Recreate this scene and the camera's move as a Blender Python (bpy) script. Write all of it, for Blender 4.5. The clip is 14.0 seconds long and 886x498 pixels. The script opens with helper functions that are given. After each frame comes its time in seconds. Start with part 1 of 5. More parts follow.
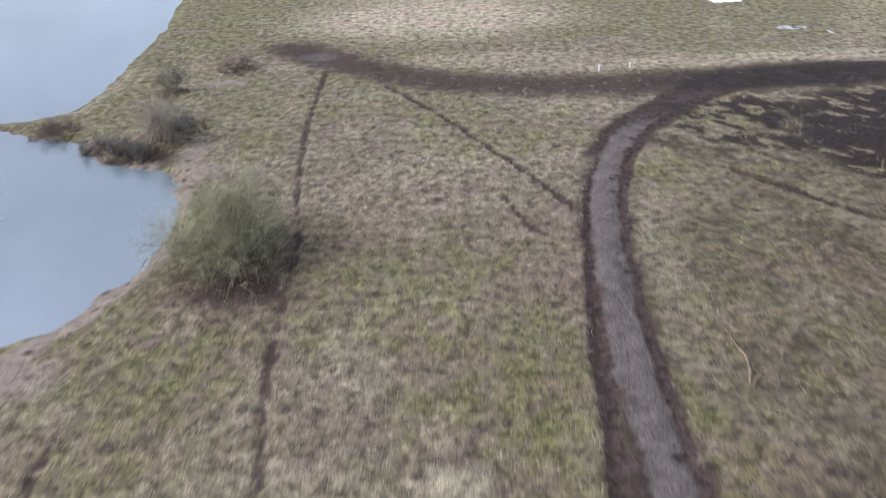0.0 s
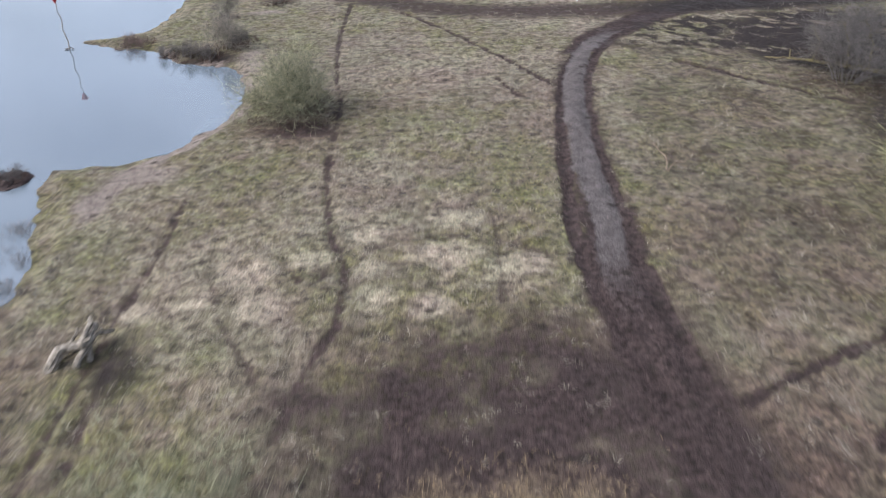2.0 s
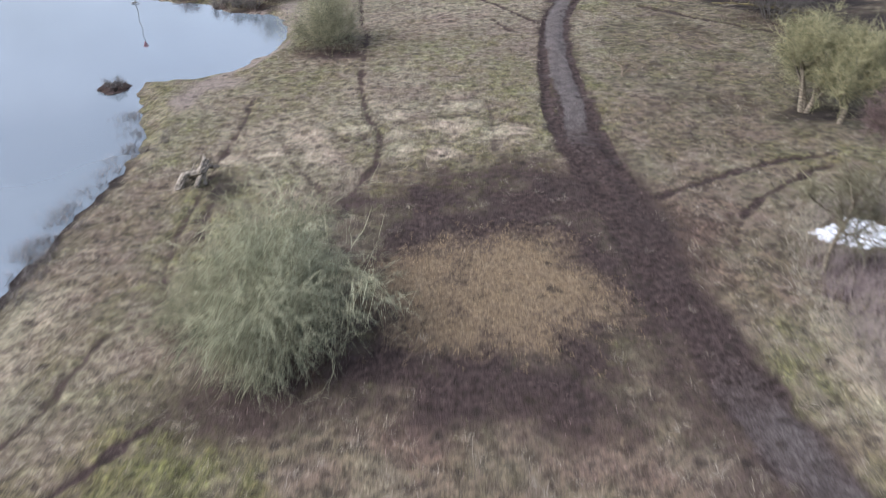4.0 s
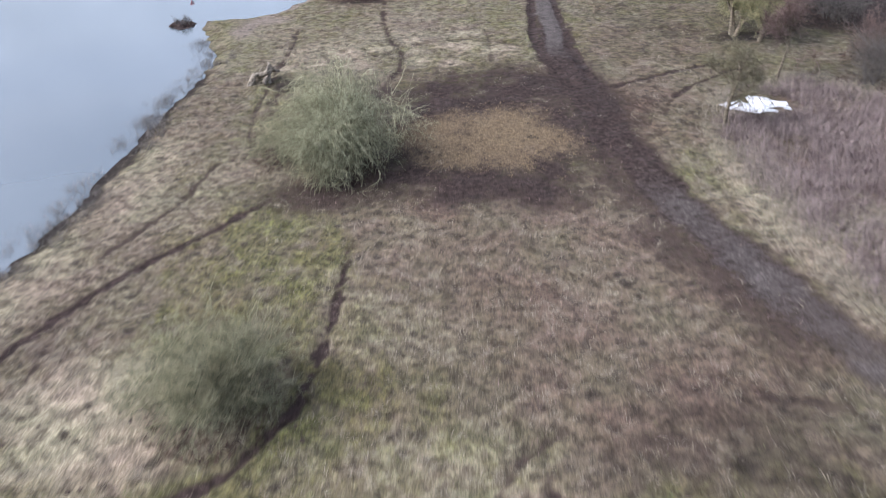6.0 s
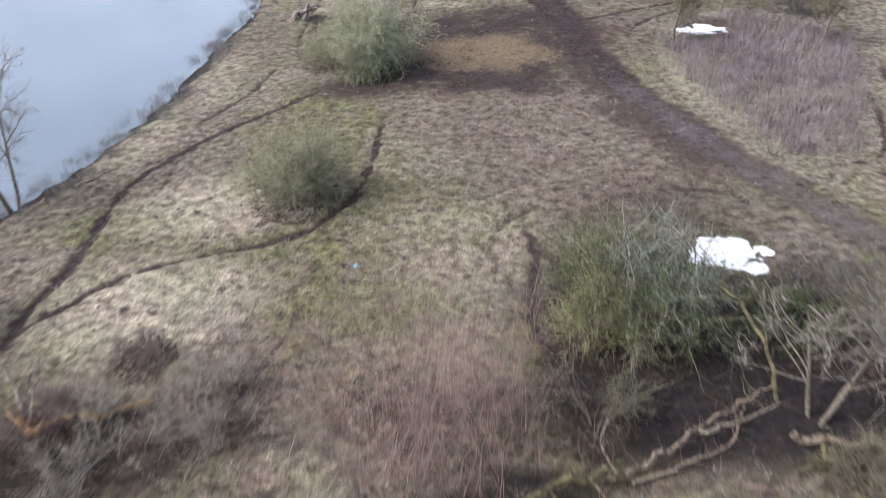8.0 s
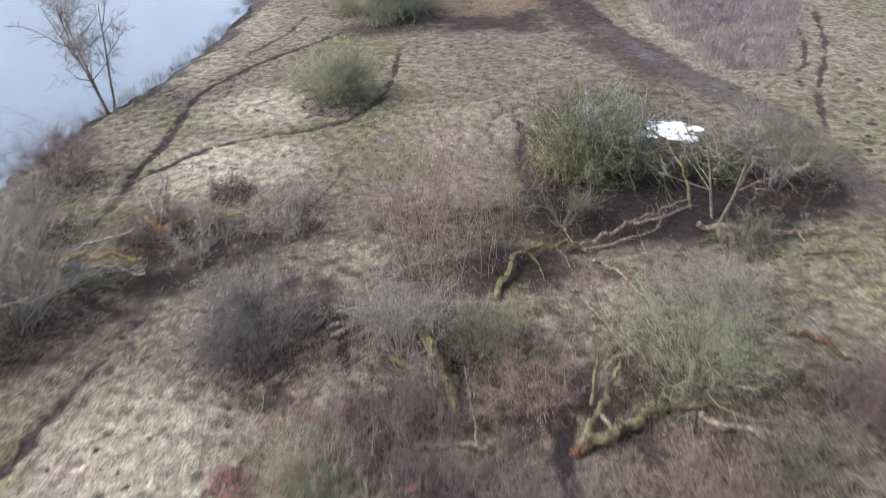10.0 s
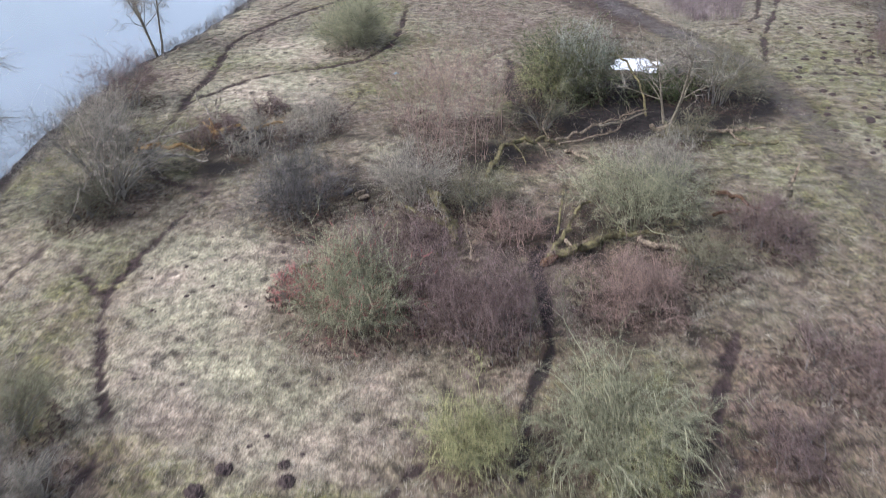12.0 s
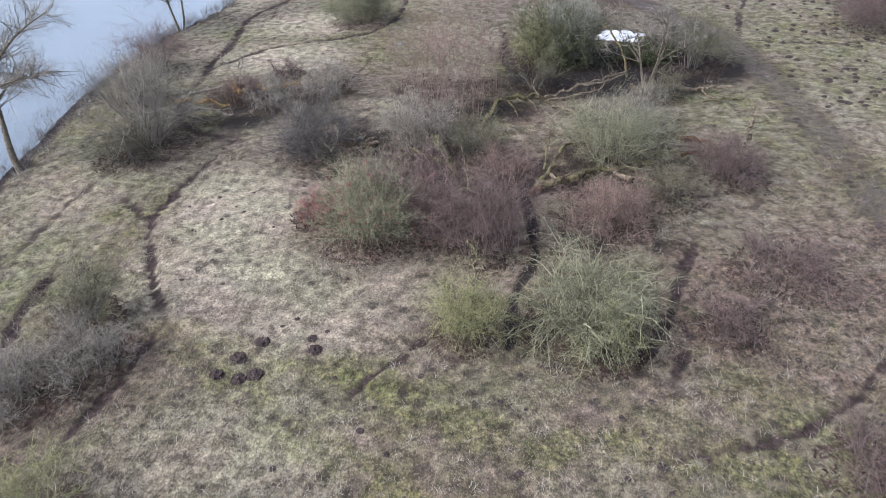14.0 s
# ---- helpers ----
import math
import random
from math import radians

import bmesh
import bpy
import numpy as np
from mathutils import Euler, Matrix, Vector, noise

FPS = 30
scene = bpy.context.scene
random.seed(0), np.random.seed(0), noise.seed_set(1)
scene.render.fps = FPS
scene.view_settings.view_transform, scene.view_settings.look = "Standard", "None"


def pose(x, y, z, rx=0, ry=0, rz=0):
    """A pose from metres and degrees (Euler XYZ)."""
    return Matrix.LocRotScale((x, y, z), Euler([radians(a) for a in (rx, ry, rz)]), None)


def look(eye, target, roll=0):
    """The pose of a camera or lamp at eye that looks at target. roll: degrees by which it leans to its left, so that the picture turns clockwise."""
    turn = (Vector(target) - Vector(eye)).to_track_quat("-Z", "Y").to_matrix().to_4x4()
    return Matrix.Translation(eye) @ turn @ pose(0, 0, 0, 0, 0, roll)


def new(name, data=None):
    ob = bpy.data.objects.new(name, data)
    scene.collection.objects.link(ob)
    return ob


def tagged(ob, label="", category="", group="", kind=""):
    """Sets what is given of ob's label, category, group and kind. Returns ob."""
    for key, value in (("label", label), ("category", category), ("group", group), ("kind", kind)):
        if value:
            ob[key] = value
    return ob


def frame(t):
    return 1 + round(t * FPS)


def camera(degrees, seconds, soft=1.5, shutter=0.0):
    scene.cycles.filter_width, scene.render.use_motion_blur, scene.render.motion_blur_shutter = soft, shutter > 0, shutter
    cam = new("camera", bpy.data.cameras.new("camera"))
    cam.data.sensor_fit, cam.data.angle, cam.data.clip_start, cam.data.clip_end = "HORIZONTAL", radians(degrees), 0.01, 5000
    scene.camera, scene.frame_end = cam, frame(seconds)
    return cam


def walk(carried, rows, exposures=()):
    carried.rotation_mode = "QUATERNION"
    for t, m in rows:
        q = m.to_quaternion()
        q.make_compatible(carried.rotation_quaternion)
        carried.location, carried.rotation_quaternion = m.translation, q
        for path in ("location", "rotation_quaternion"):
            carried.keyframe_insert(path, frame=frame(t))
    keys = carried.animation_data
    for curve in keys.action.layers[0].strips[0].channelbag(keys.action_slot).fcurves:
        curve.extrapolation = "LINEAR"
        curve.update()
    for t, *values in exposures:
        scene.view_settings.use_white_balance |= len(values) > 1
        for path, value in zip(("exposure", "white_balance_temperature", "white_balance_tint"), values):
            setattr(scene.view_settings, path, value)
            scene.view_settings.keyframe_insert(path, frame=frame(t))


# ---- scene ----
cam = camera(62.0, 14.0, soft=0.55, shutter=0.9)
METRES, EYE, TILT, LEAN, TURN = 95.24, 21.6, -0.55, 0.0, 0.0
ROWS = [
    (0.0, 0.0, 0.0, 0.0, -1.24, -32.41, 1.95),
    (0.5, -0.0019, -0.0442, -0.0048, -1.21, -32.42, 1.98),
    (1.0, -0.0047, -0.0879, -0.0092, -1.23, -32.48, 1.94),
    (1.5, -0.0072, -0.1309, -0.0128, -1.23, -32.53, 1.95),
    (2.0, -0.0098, -0.1736, -0.0149, -1.23, -32.55, 1.98),
    (4.5, -0.0216, -0.3822, -0.0155, -1.24, -32.74, 2.07),
    (5.0, -0.0245, -0.4262, -0.0158, -1.23, -32.81, 2.06),
    (5.5, -0.0273, -0.4697, -0.0155, -1.25, -32.83, 2.08),
    (6.0, -0.0303, -0.5125, -0.0162, -1.28, -32.86, 2.04),
    (6.5, -0.0323, -0.5551, -0.0165, -1.25, -32.9, 2.05),
    (7.0, -0.0348, -0.597, -0.017, -1.24, -32.94, 2.09),
    (7.5, -0.0379, -0.6379, -0.0183, -1.27, -32.99, 2.06),
    (8.0, -0.0406, -0.6775, -0.0202, -1.24, -33.0, 2.06),
    (10.5, -0.0519, -0.8495, -0.0245, -1.39, -33.13, 2.04),
    (11.0, -0.053, -0.8792, -0.0256, -1.41, -33.15, 2.03),
    (11.5, -0.0541, -0.9067, -0.0268, -1.41, -33.18, 2.01),
    (12.0, -0.0554, -0.9318, -0.0283, -1.42, -33.19, 1.98),
    (12.5, -0.0563, -0.954, -0.0299, -1.42, -33.21, 1.98),
    (13.0, -0.0572, -0.9729, -0.0309, -1.44, -33.2, 1.98),
    (13.5, -0.0576, -0.9872, -0.0309, -1.43, -33.2, 1.98),
    (14.0, -0.0578, -0.9973, -0.031, -1.43, -33.2, 1.96),
]
SKY, SUN = 0.15, 1.5
walk(cam, [(t, pose(0, 0, EYE, TILT, LEAN, TURN) @ pose(METRES * x, METRES * y, METRES * z, 90 + pitch, roll, yaw)) for t, x, y, z, yaw, pitch, roll in ROWS], exposures=[(0.0, 1.07, 6000, 13.5), (6.5, 1.13, 6020, 15.5), (10.5, 1.3, 5880, 13.5), (14.0, 1.19, 5780, 13.5)])

# ---- light ----
world = bpy.data.worlds.new("overcast_sky")
scene.world = world
world.use_nodes = True
wn = world.node_tree
sky = wn.nodes.new("ShaderNodeTexSky")
sky.sky_type = "NISHITA"
sky.sun_disc = False
sky.sun_elevation, sky.sun_rotation = radians(46), radians(254)
sky.air_density, sky.dust_density, sky.ozone_density = 1.0, 4.0, 1.0
haze = wn.nodes.new("ShaderNodeHueSaturation")
haze.inputs["Saturation"].default_value = 0.55
wn.links.new(sky.outputs[0], haze.inputs["Color"])
cloud = wn.nodes.new("ShaderNodeTexNoise")
cloud.inputs["Scale"].default_value, cloud.inputs["Detail"].default_value = 4.0, 4.0
cover = wn.nodes.new("ShaderNodeMapRange")
cover.inputs["From Min"].default_value, cover.inputs["From Max"].default_value = 0.35, 0.65
cover.inputs["To Min"].default_value, cover.inputs["To Max"].default_value = 0.82, 1.22
wn.links.new(wn.nodes.new("ShaderNodeTexCoord").outputs["Generated"], cloud.inputs["Vector"])
wn.links.new(cloud.outputs[0], cover.inputs["Value"])
wn.links.new(cover.outputs[0], haze.inputs["Value"])
wn.links.new(haze.outputs[0], wn.nodes["Background"].inputs[0])
wn.nodes["Background"].inputs[1].default_value = SKY

sun = new("sun", bpy.data.lights.new("sun", "SUN"))
sun.data.energy, sun.data.angle, sun.data.color = SUN, radians(18), (1.0, 0.975, 0.94)
sun.matrix_world = look((0, 0, 40), (37.1, 10.6, 0))
tagged(sun, kind="structure")


# ---- noise and distance on the plan ----
def lattice(x, y, seed):
    """Smooth value noise, about 0 to 1, one cell per unit."""
    xi, yi = np.floor(x).astype(np.int64), np.floor(y).astype(np.int64)
    u, v = x - xi, y - yi
    u, v = u * u * (3 - 2 * u), v * v * (3 - 2 * v)

    def h(a, b):
        n = (a * 374761393 + b * 668265263 + seed * 974711) & 0xFFFFFFFF
        n = ((n ^ (n >> 13)) * 1274126177) & 0xFFFFFFFF
        return ((n ^ (n >> 16)) & 0xFFFF) / 65535.0

    return (h(xi, yi) * (1 - u) + h(xi + 1, yi) * u) * (1 - v) + (h(xi, yi + 1) * (1 - u) + h(xi + 1, yi + 1) * u) * v


def fractal(x, y, size, seed, octaves=3):
    total, amp, norm = 0, 1.0, 0
    for k in range(octaves):
        total = total + amp * lattice(x / size * 2 ** k + 17.3 * k, y / size * 2 ** k - 9.1 * k, seed + k)
        norm += amp
        amp *= 0.55
    return total / norm


def smooth(a, b, v):
    u = np.clip((v - a) / (b - a), 0, 1)
    return u * u * (3 - 2 * u)


def line_distance(x, y, pts):
    best = np.full(x.shape, 1e9)
    for (ax, ay), (bx, by) in zip(pts, pts[1:]):
        dx, dy = bx - ax, by - ay
        u = np.clip(((x - ax) * dx + (y - ay) * dy) / (dx * dx + dy * dy + 1e-9), 0, 1)
        best = np.minimum(best, np.hypot(x - ax - u * dx, y - ay - u * dy))
    return best


def inside(x, y, pts):
    odd = np.zeros(x.shape, bool)
    for (ax, ay), (bx, by) in zip(pts, pts[1:] + pts[:1]):
        if ay != by:
            odd ^= ((ay > y) != (by > y)) & (x < (bx - ax) * (y - ay) / (by - ay) + ax)
    return odd


def region(x, y, pts, soft):
    """1 well inside the outline, 0 well outside, over twice soft metres."""
    d = line_distance(x, y, pts + pts[:1])
    return smooth(-soft, soft, np.where(inside(x, y, pts), d, -d))


def spot(x, y, cx, cy, rx, ry):
    return np.exp(-(((x - cx) / rx) ** 2 + ((y - cy) / ry) ** 2) ** 1.5)


def curve_through(pts, step=0.8):
    """A smooth line through the points."""
    p = [np.array(q, float) for q in pts]
    p = [2 * p[0] - p[1]] + p + [2 * p[-1] - p[-2]]
    out = []
    for a, b, c, d in zip(p, p[1:], p[2:], p[3:]):
        n = max(2, int(np.linalg.norm(c - b) / step))
        for k in range(n):
            t = k / n
            out.append(tuple(0.5 * (2 * b + (c - a) * t + (2 * a - 5 * b + 4 * c - d) * t * t + (3 * b - a - 3 * c + d) * t ** 3)))
    return out + [tuple(p[-2])]


# ---- plan ----
WATER = -0.3
SHORE_NORTH = [(-30, 400), (-30, 91), (-28.4, 80), (-28.4, 69), (-28.3, 60.2), (-29.5, 56), (-32.1, 54.8), (-34.5, 53.9),
               (-33.8, 53.2), (-30.5, 51.2), (-26.5, 49.8), (-24, 47), (-21.5, 45.9), (-18.6, 44.5), (-17, 42.5), (-16, 38.3),
               (-16, 34.8), (-17, 31.5), (-18.2, 29.5), (-18.7, 28), (-20.9, 26.4), (-25.8, 26), (-25.6, 24.5)]
SHORE_SOUTH = [(-24.5, 21.5), (-22.7, 16.8), (-21.8, 13.5), (-21.9, 9.5), (-22.7, 5), (-23.3, 0), (-23.5, -7), (-24, -11.5),
               (-24.9, -16.5), (-26, -20.4), (-26.6, -23.5), (-28.4, -27.5), (-29.6, -32), (-31, -37.5), (-31, -41), (-31.3, -46),
               (-31, -52), (-31.2, -58), (-33, -66), (-36, -76), (-40, -90), (-60, -140), (-90, -400)]
SHORE = SHORE_NORTH + SHORE_SOUTH
LAND = SHORE + [(900, -400), (900, 400)]

TRACK = curve_through([(8.6, -1), (7.6, 6), (7.3, 12), (7.9, 17.5), (7.9, 21), (8.1, 25.3), (8.6, 30.6), (9.3, 36.3), (10.2, 40.4),
                       (11.5, 44.3), (13.5, 47.8), (16, 50.6), (19.8, 54.2), (24, 56.4), (29, 57.6), (37, 58), (60, 57)])
TRACK_WEST = curve_through([(7.4, 4), (6.2, 11), (5.9, 17), (6.5, 21.9), (7, 27), (7.8, 32.3), (8.9, 38.3), (10.3, 42.7), (11.9, 46)])
TRACK_EAST = curve_through([(9, 3), (8.7, 11), (8.7, 16.7), (8.9, 21.1), (9.2, 27.8), (9.8, 33.2), (10.7, 38.2), (12.4, 43.3), (15, 48.1)])
TRACK_SOUTH = curve_through([(8.2, 3), (8.7, -4), (9.3, -9), (9.9, -14), (11, -17.6), (12.6, -23.4), (14.8, -28.6), (16.8, -33.2),
                             (18, -38), (18.2, -44), (18, -49), (17.6, -55), (17.2, -60), (16.8, -64), (16, -72), (14, -84)])
CROSS = curve_through([(-13.3, 69), (-11.5, 67.6), (-8.7, 65.2), (-3.5, 61.3), (1.3, 58.7), (10.4, 57), (19.4, 56.7), (30, 58)])
FOOTPATHS = [
    (0.38, 0.78, [(-7.6, 1.5), (-7.3, 3.2), (-6.8, 5.8), (-5.9, 8.7), (-5.7, 11.8), (-5.9, 13.8), (-6.8, 16.6), (-7.5, 21.1), (-7.9, 26.9), (-8, 34.6), (-8.8, 39.8),
                (-9.4, 46.2), (-9.6, 52.1), (-9.6, 58), (-9.5, 63.5)]),
    (0.4, 0.9, [(-4.6, 59), (-1.7, 54.7), (1, 50.5), (3.6, 45.5), (5.8, 41.5), (7.3, 38.1), (8.2, 36.4)]),
    (0.35, 0.9, [(3.5, 39.8), (4.5, 36.7), (5.5, 34.4)]),
    (0.4, 1.1, [(18.5, 41.2), (20.9, 38.4), (24.5, 34.4), (28, 31)]),
    (0.4, 0.68, [(-15.7, 21.5), (-15.5, 15.6), (-15.7, 12.5), (-16, 9.5), (-15.9, 6.8), (-16, 1.4), (-15.7, -2.2), (-15.1, -5.4), (-16.6, -6.7), (-17.2, -8.2), (-17.6, -10.8), (-18.2, -12.7), (-19.6, -15.4), (-20.6, -18)]),
    (0.5, 0.7, [(-15.8, 8.4), (-15, 6.3), (-14.9, 3.7), (-14.6, 1.9), (-15.2, 0.1)]),
    (0.3, 0.6, [(-20.4, -27.1), (-20.2, -24.5), (-20.1, -21.9), (-18.8, -19.6)]),
    (0.34, 0.6, [(-12.7, 14.2), (-12.5, 13.2), (-11.7, 11.3), (-10.9, 9.1), (-9.4, 6.7), (-8, 4.2)]),
    (0.3, 0.8, [(-9, 14.3), (-8.2, 12.8), (-7.4, 12), (-6.1, 13.6)]),
    (0.36, 0.55, [(1.6, 19), (1.9, 16.5), (1.8, 13), (1.6, 9)]),
    (0.34, 0.48, [(-5.6, 13.3), (-4.6, 14.7), (-3.5, 15.5), (-1.1, 16.1), (1.6, 15.4), (4.1, 14.1), (4.8, 12.6)]),
    (0.3, 0.42, [(-3.2, 19.2), (-1.8, 18.8), (0.2, 19.1), (1.7, 18.6)]),
    (0.3, 0.42, [(-2.6, 9.4), (-2.5, 11.6), (-3, 13), (-4.4, 14.6)]),
    (0.35, 0.9, [(9.4, 2.6), (11.1, 3.8), (13.4, 5), (18, 6.9), (22.4, 7.8)]),
    (0.36, 0.9, [(12.5, -2), (14.5, 1.5), (18, 4.4), (22, 6.8)]),
    (0.46, 1.0, [(-23.2, -41.2), (-23, -37.2), (-22.4, -33.8), (-22.4, -29.8), (-22.4, -25.9), (-21, -22.6), (-18.9, -19.2),
                (-16.8, -16.6), (-15, -14.8), (-12.5, -11.6)]),
    (0.35, 0.95, [(-23.2, -41), (-22.7, -39.1), (-21.5, -37.3), (-19.2, -35), (-15.4, -33.4), (-11.7, -32.1), (-9.8, -30),
                  (-8.7, -27.6), (-8.1, -24.5), (-7.9, -20.8), (-7.6, -17)]),
    (0.3, 0.8, [(-10.2, -37.5), (-11.1, -40.9), (-11.6, -42.3), (-12.3, -44.6), (-12.5, -46.7)]),
    (0.42, 1.2, [(0.4, -32.3), (0.7, -34.3), (0.3, -37.1), (-0.2, -40), (0.7, -42.4), (1.4, -45.1)]),
    (0.45, 1.5, [(0.7, -33.8), (1.6, -35.9), (2.2, -37)]),
    (0.3, 0.6, [(-0.9, -37.4), (-1.6, -34), (-0.5, -31.5), (1.5, -30)]),
    (0.45, 0.8, [(-23, -41), (-23.4, -45), (-22.4, -49), (-20, -51.5), (-17.9, -51.6)]),
    (0.35, 0.95, [(-17.9, -51.4), (-19, -55), (-20, -58.4), (-20.5, -61.8), (-19.6, -65), (-18.6, -67.9), (-17.5, -70)]),
    (0.35, 0.8, [(-23.4, -58.8), (-22, -60.4), (-20.3, -62.3)]),
    (0.3, 0.5, [(-17.5, -70), (-16.6, -71.5), (-15.1, -73), (-13.2, -74.7), (-11.4, -76.5)]),
    (0.36, 0.85, [(-11.9, -76), (-11.4, -76.5), (-10.7, -77.1)]),
    (0.34, 1.1, [(-17.4, -70.4), (-17.8, -72.6), (-18.2, -74.4), (-18.7, -75.8), (-19.3, -77.2)]),
    (0.25, 0.95, [(-4.4, -71.2), (-5.9, -71.9), (-7.5, -73.5), (-8.5, -74.3), (-9.4, -75.8)]),
    (0.35, 0.7, [(-24.6, -56), (-25.5, -58.7), (-26, -62), (-26.6, -66)]),
    (0.45, 1.1, [(-23.9, -65.7), (-23.9, -67.5), (-24, -69.6), (-23.4, -72.5)]),
    (0.32, 0.75, [(12.2, -59.6), (11.8, -61.6), (10.4, -63)]),
    (0.4, 1.15, [(6.8, -65.6), (4.9, -69.1), (3.9, -71.4), (2.6, -73.1), (1.6, -74.8)]),
    (0.36, 1.0, [(4, -71.6), (4.2, -72.8), (3.4, -74.5), (2.7, -75.6)]),
    (0.3, 0.9, [(13, -73), (11.1, -74.6), (8.6, -76.8), (6.1, -78), (4, -78.6), (1.5, -78.9)]),
    (0.35, 0.9, [(-9.6, -52.2), (-8.9, -55.5), (-8.2, -57.5), (-6.8, -58.2)]),
    (0.2, 0.7, [(-14.7, -62.5), (-14.3, -64), (-13.2, -65.1)]),
    (0.45, 0.5, [(6.9, -27.3), (8.5, -28.0), (9.4, -28.8), (11.4, -29.3), (13.3, -30.1)]),
    (0.2, 0.5, [(-17.5, -60), (-17, -64), (-15.5, -67), (-13, -68.2)]),
    (0.3, 0.8, [(16.6, -25.6), (20.3, -26.6), (22.6, -25.2), (24.6, -21), (26.6, -14.6)]),
    (0.4, 0.9, [(29.7, -11.4), (26.2, -21.1), (21.8, -29.8), (19.2, -36.7)]),
    (0.3, 0.7, [(19.2, -37.5), (24, -39), (30, -39)]),
]
DITCH = curve_through([(-0.6, -59.5), (-0.9, -61.1), (-1, -65), (-1.2, -66.9), (-2.4, -69.6), (-3, -73)])
GREEN_PATH = curve_through([(-17.1, -70.8), (-14.3, -72.4), (-10.8, -73.3), (-8.3, -74.4), (-6.6, -75.9), (-4.8, -77.1), (-2.6, -78.2), (0.3, -78.1), (5, -80)])
GREEN_DIAGONAL = curve_through([(-17, -71.1), (-15.1, -73), (-13.2, -74.7), (-11.4, -76.5), (-10.1, -77.6), (-8.8, -78.6), (-7.5, -79.6), (-6, -81)])
YARD = [(-5.6, 8.6), (-7.4, 3), (-5.4, -2.6), (-7, -6), (-11.5, -9), (-10.1, -12), (-2.1, -13.4), (3.3, -12.5), (8.6, -8), (8.4, 2), (7, 8), (2, 6.5), (-2, 8)]
HAY = [(-5.5, -4.4), (-4.7, -1.9), (-1.8, -0.5), (1.8, 0.3), (4.0, -1.1), (4.9, -4.4), (5.1, -7.4), (2.6, -8.8), (-0.8, -9.0), (-3.5, -7.9), (-5.1, -6.2)]
REEDS = [(15.5, -5.3), (18.2, 0.5), (24.6, 3.2), (30.5, -3.9), (28, -11), (25.5, -16), (20.7, -25.5), (17.2, -25.1), (15.9, -20), (15.4, -12.9)]
BROWN = [(-9, -11), (9, -9), (11, -18), (14, -27), (9, -33), (1, -32), (-4, -27), (-6, -18)]
THICKET = [(-14, -45), (-4, -43), (1, -44), (9, -49), (12, -57), (8, -64), (3, -72), (-3, -75), (-9, -68), (-14, -60)]


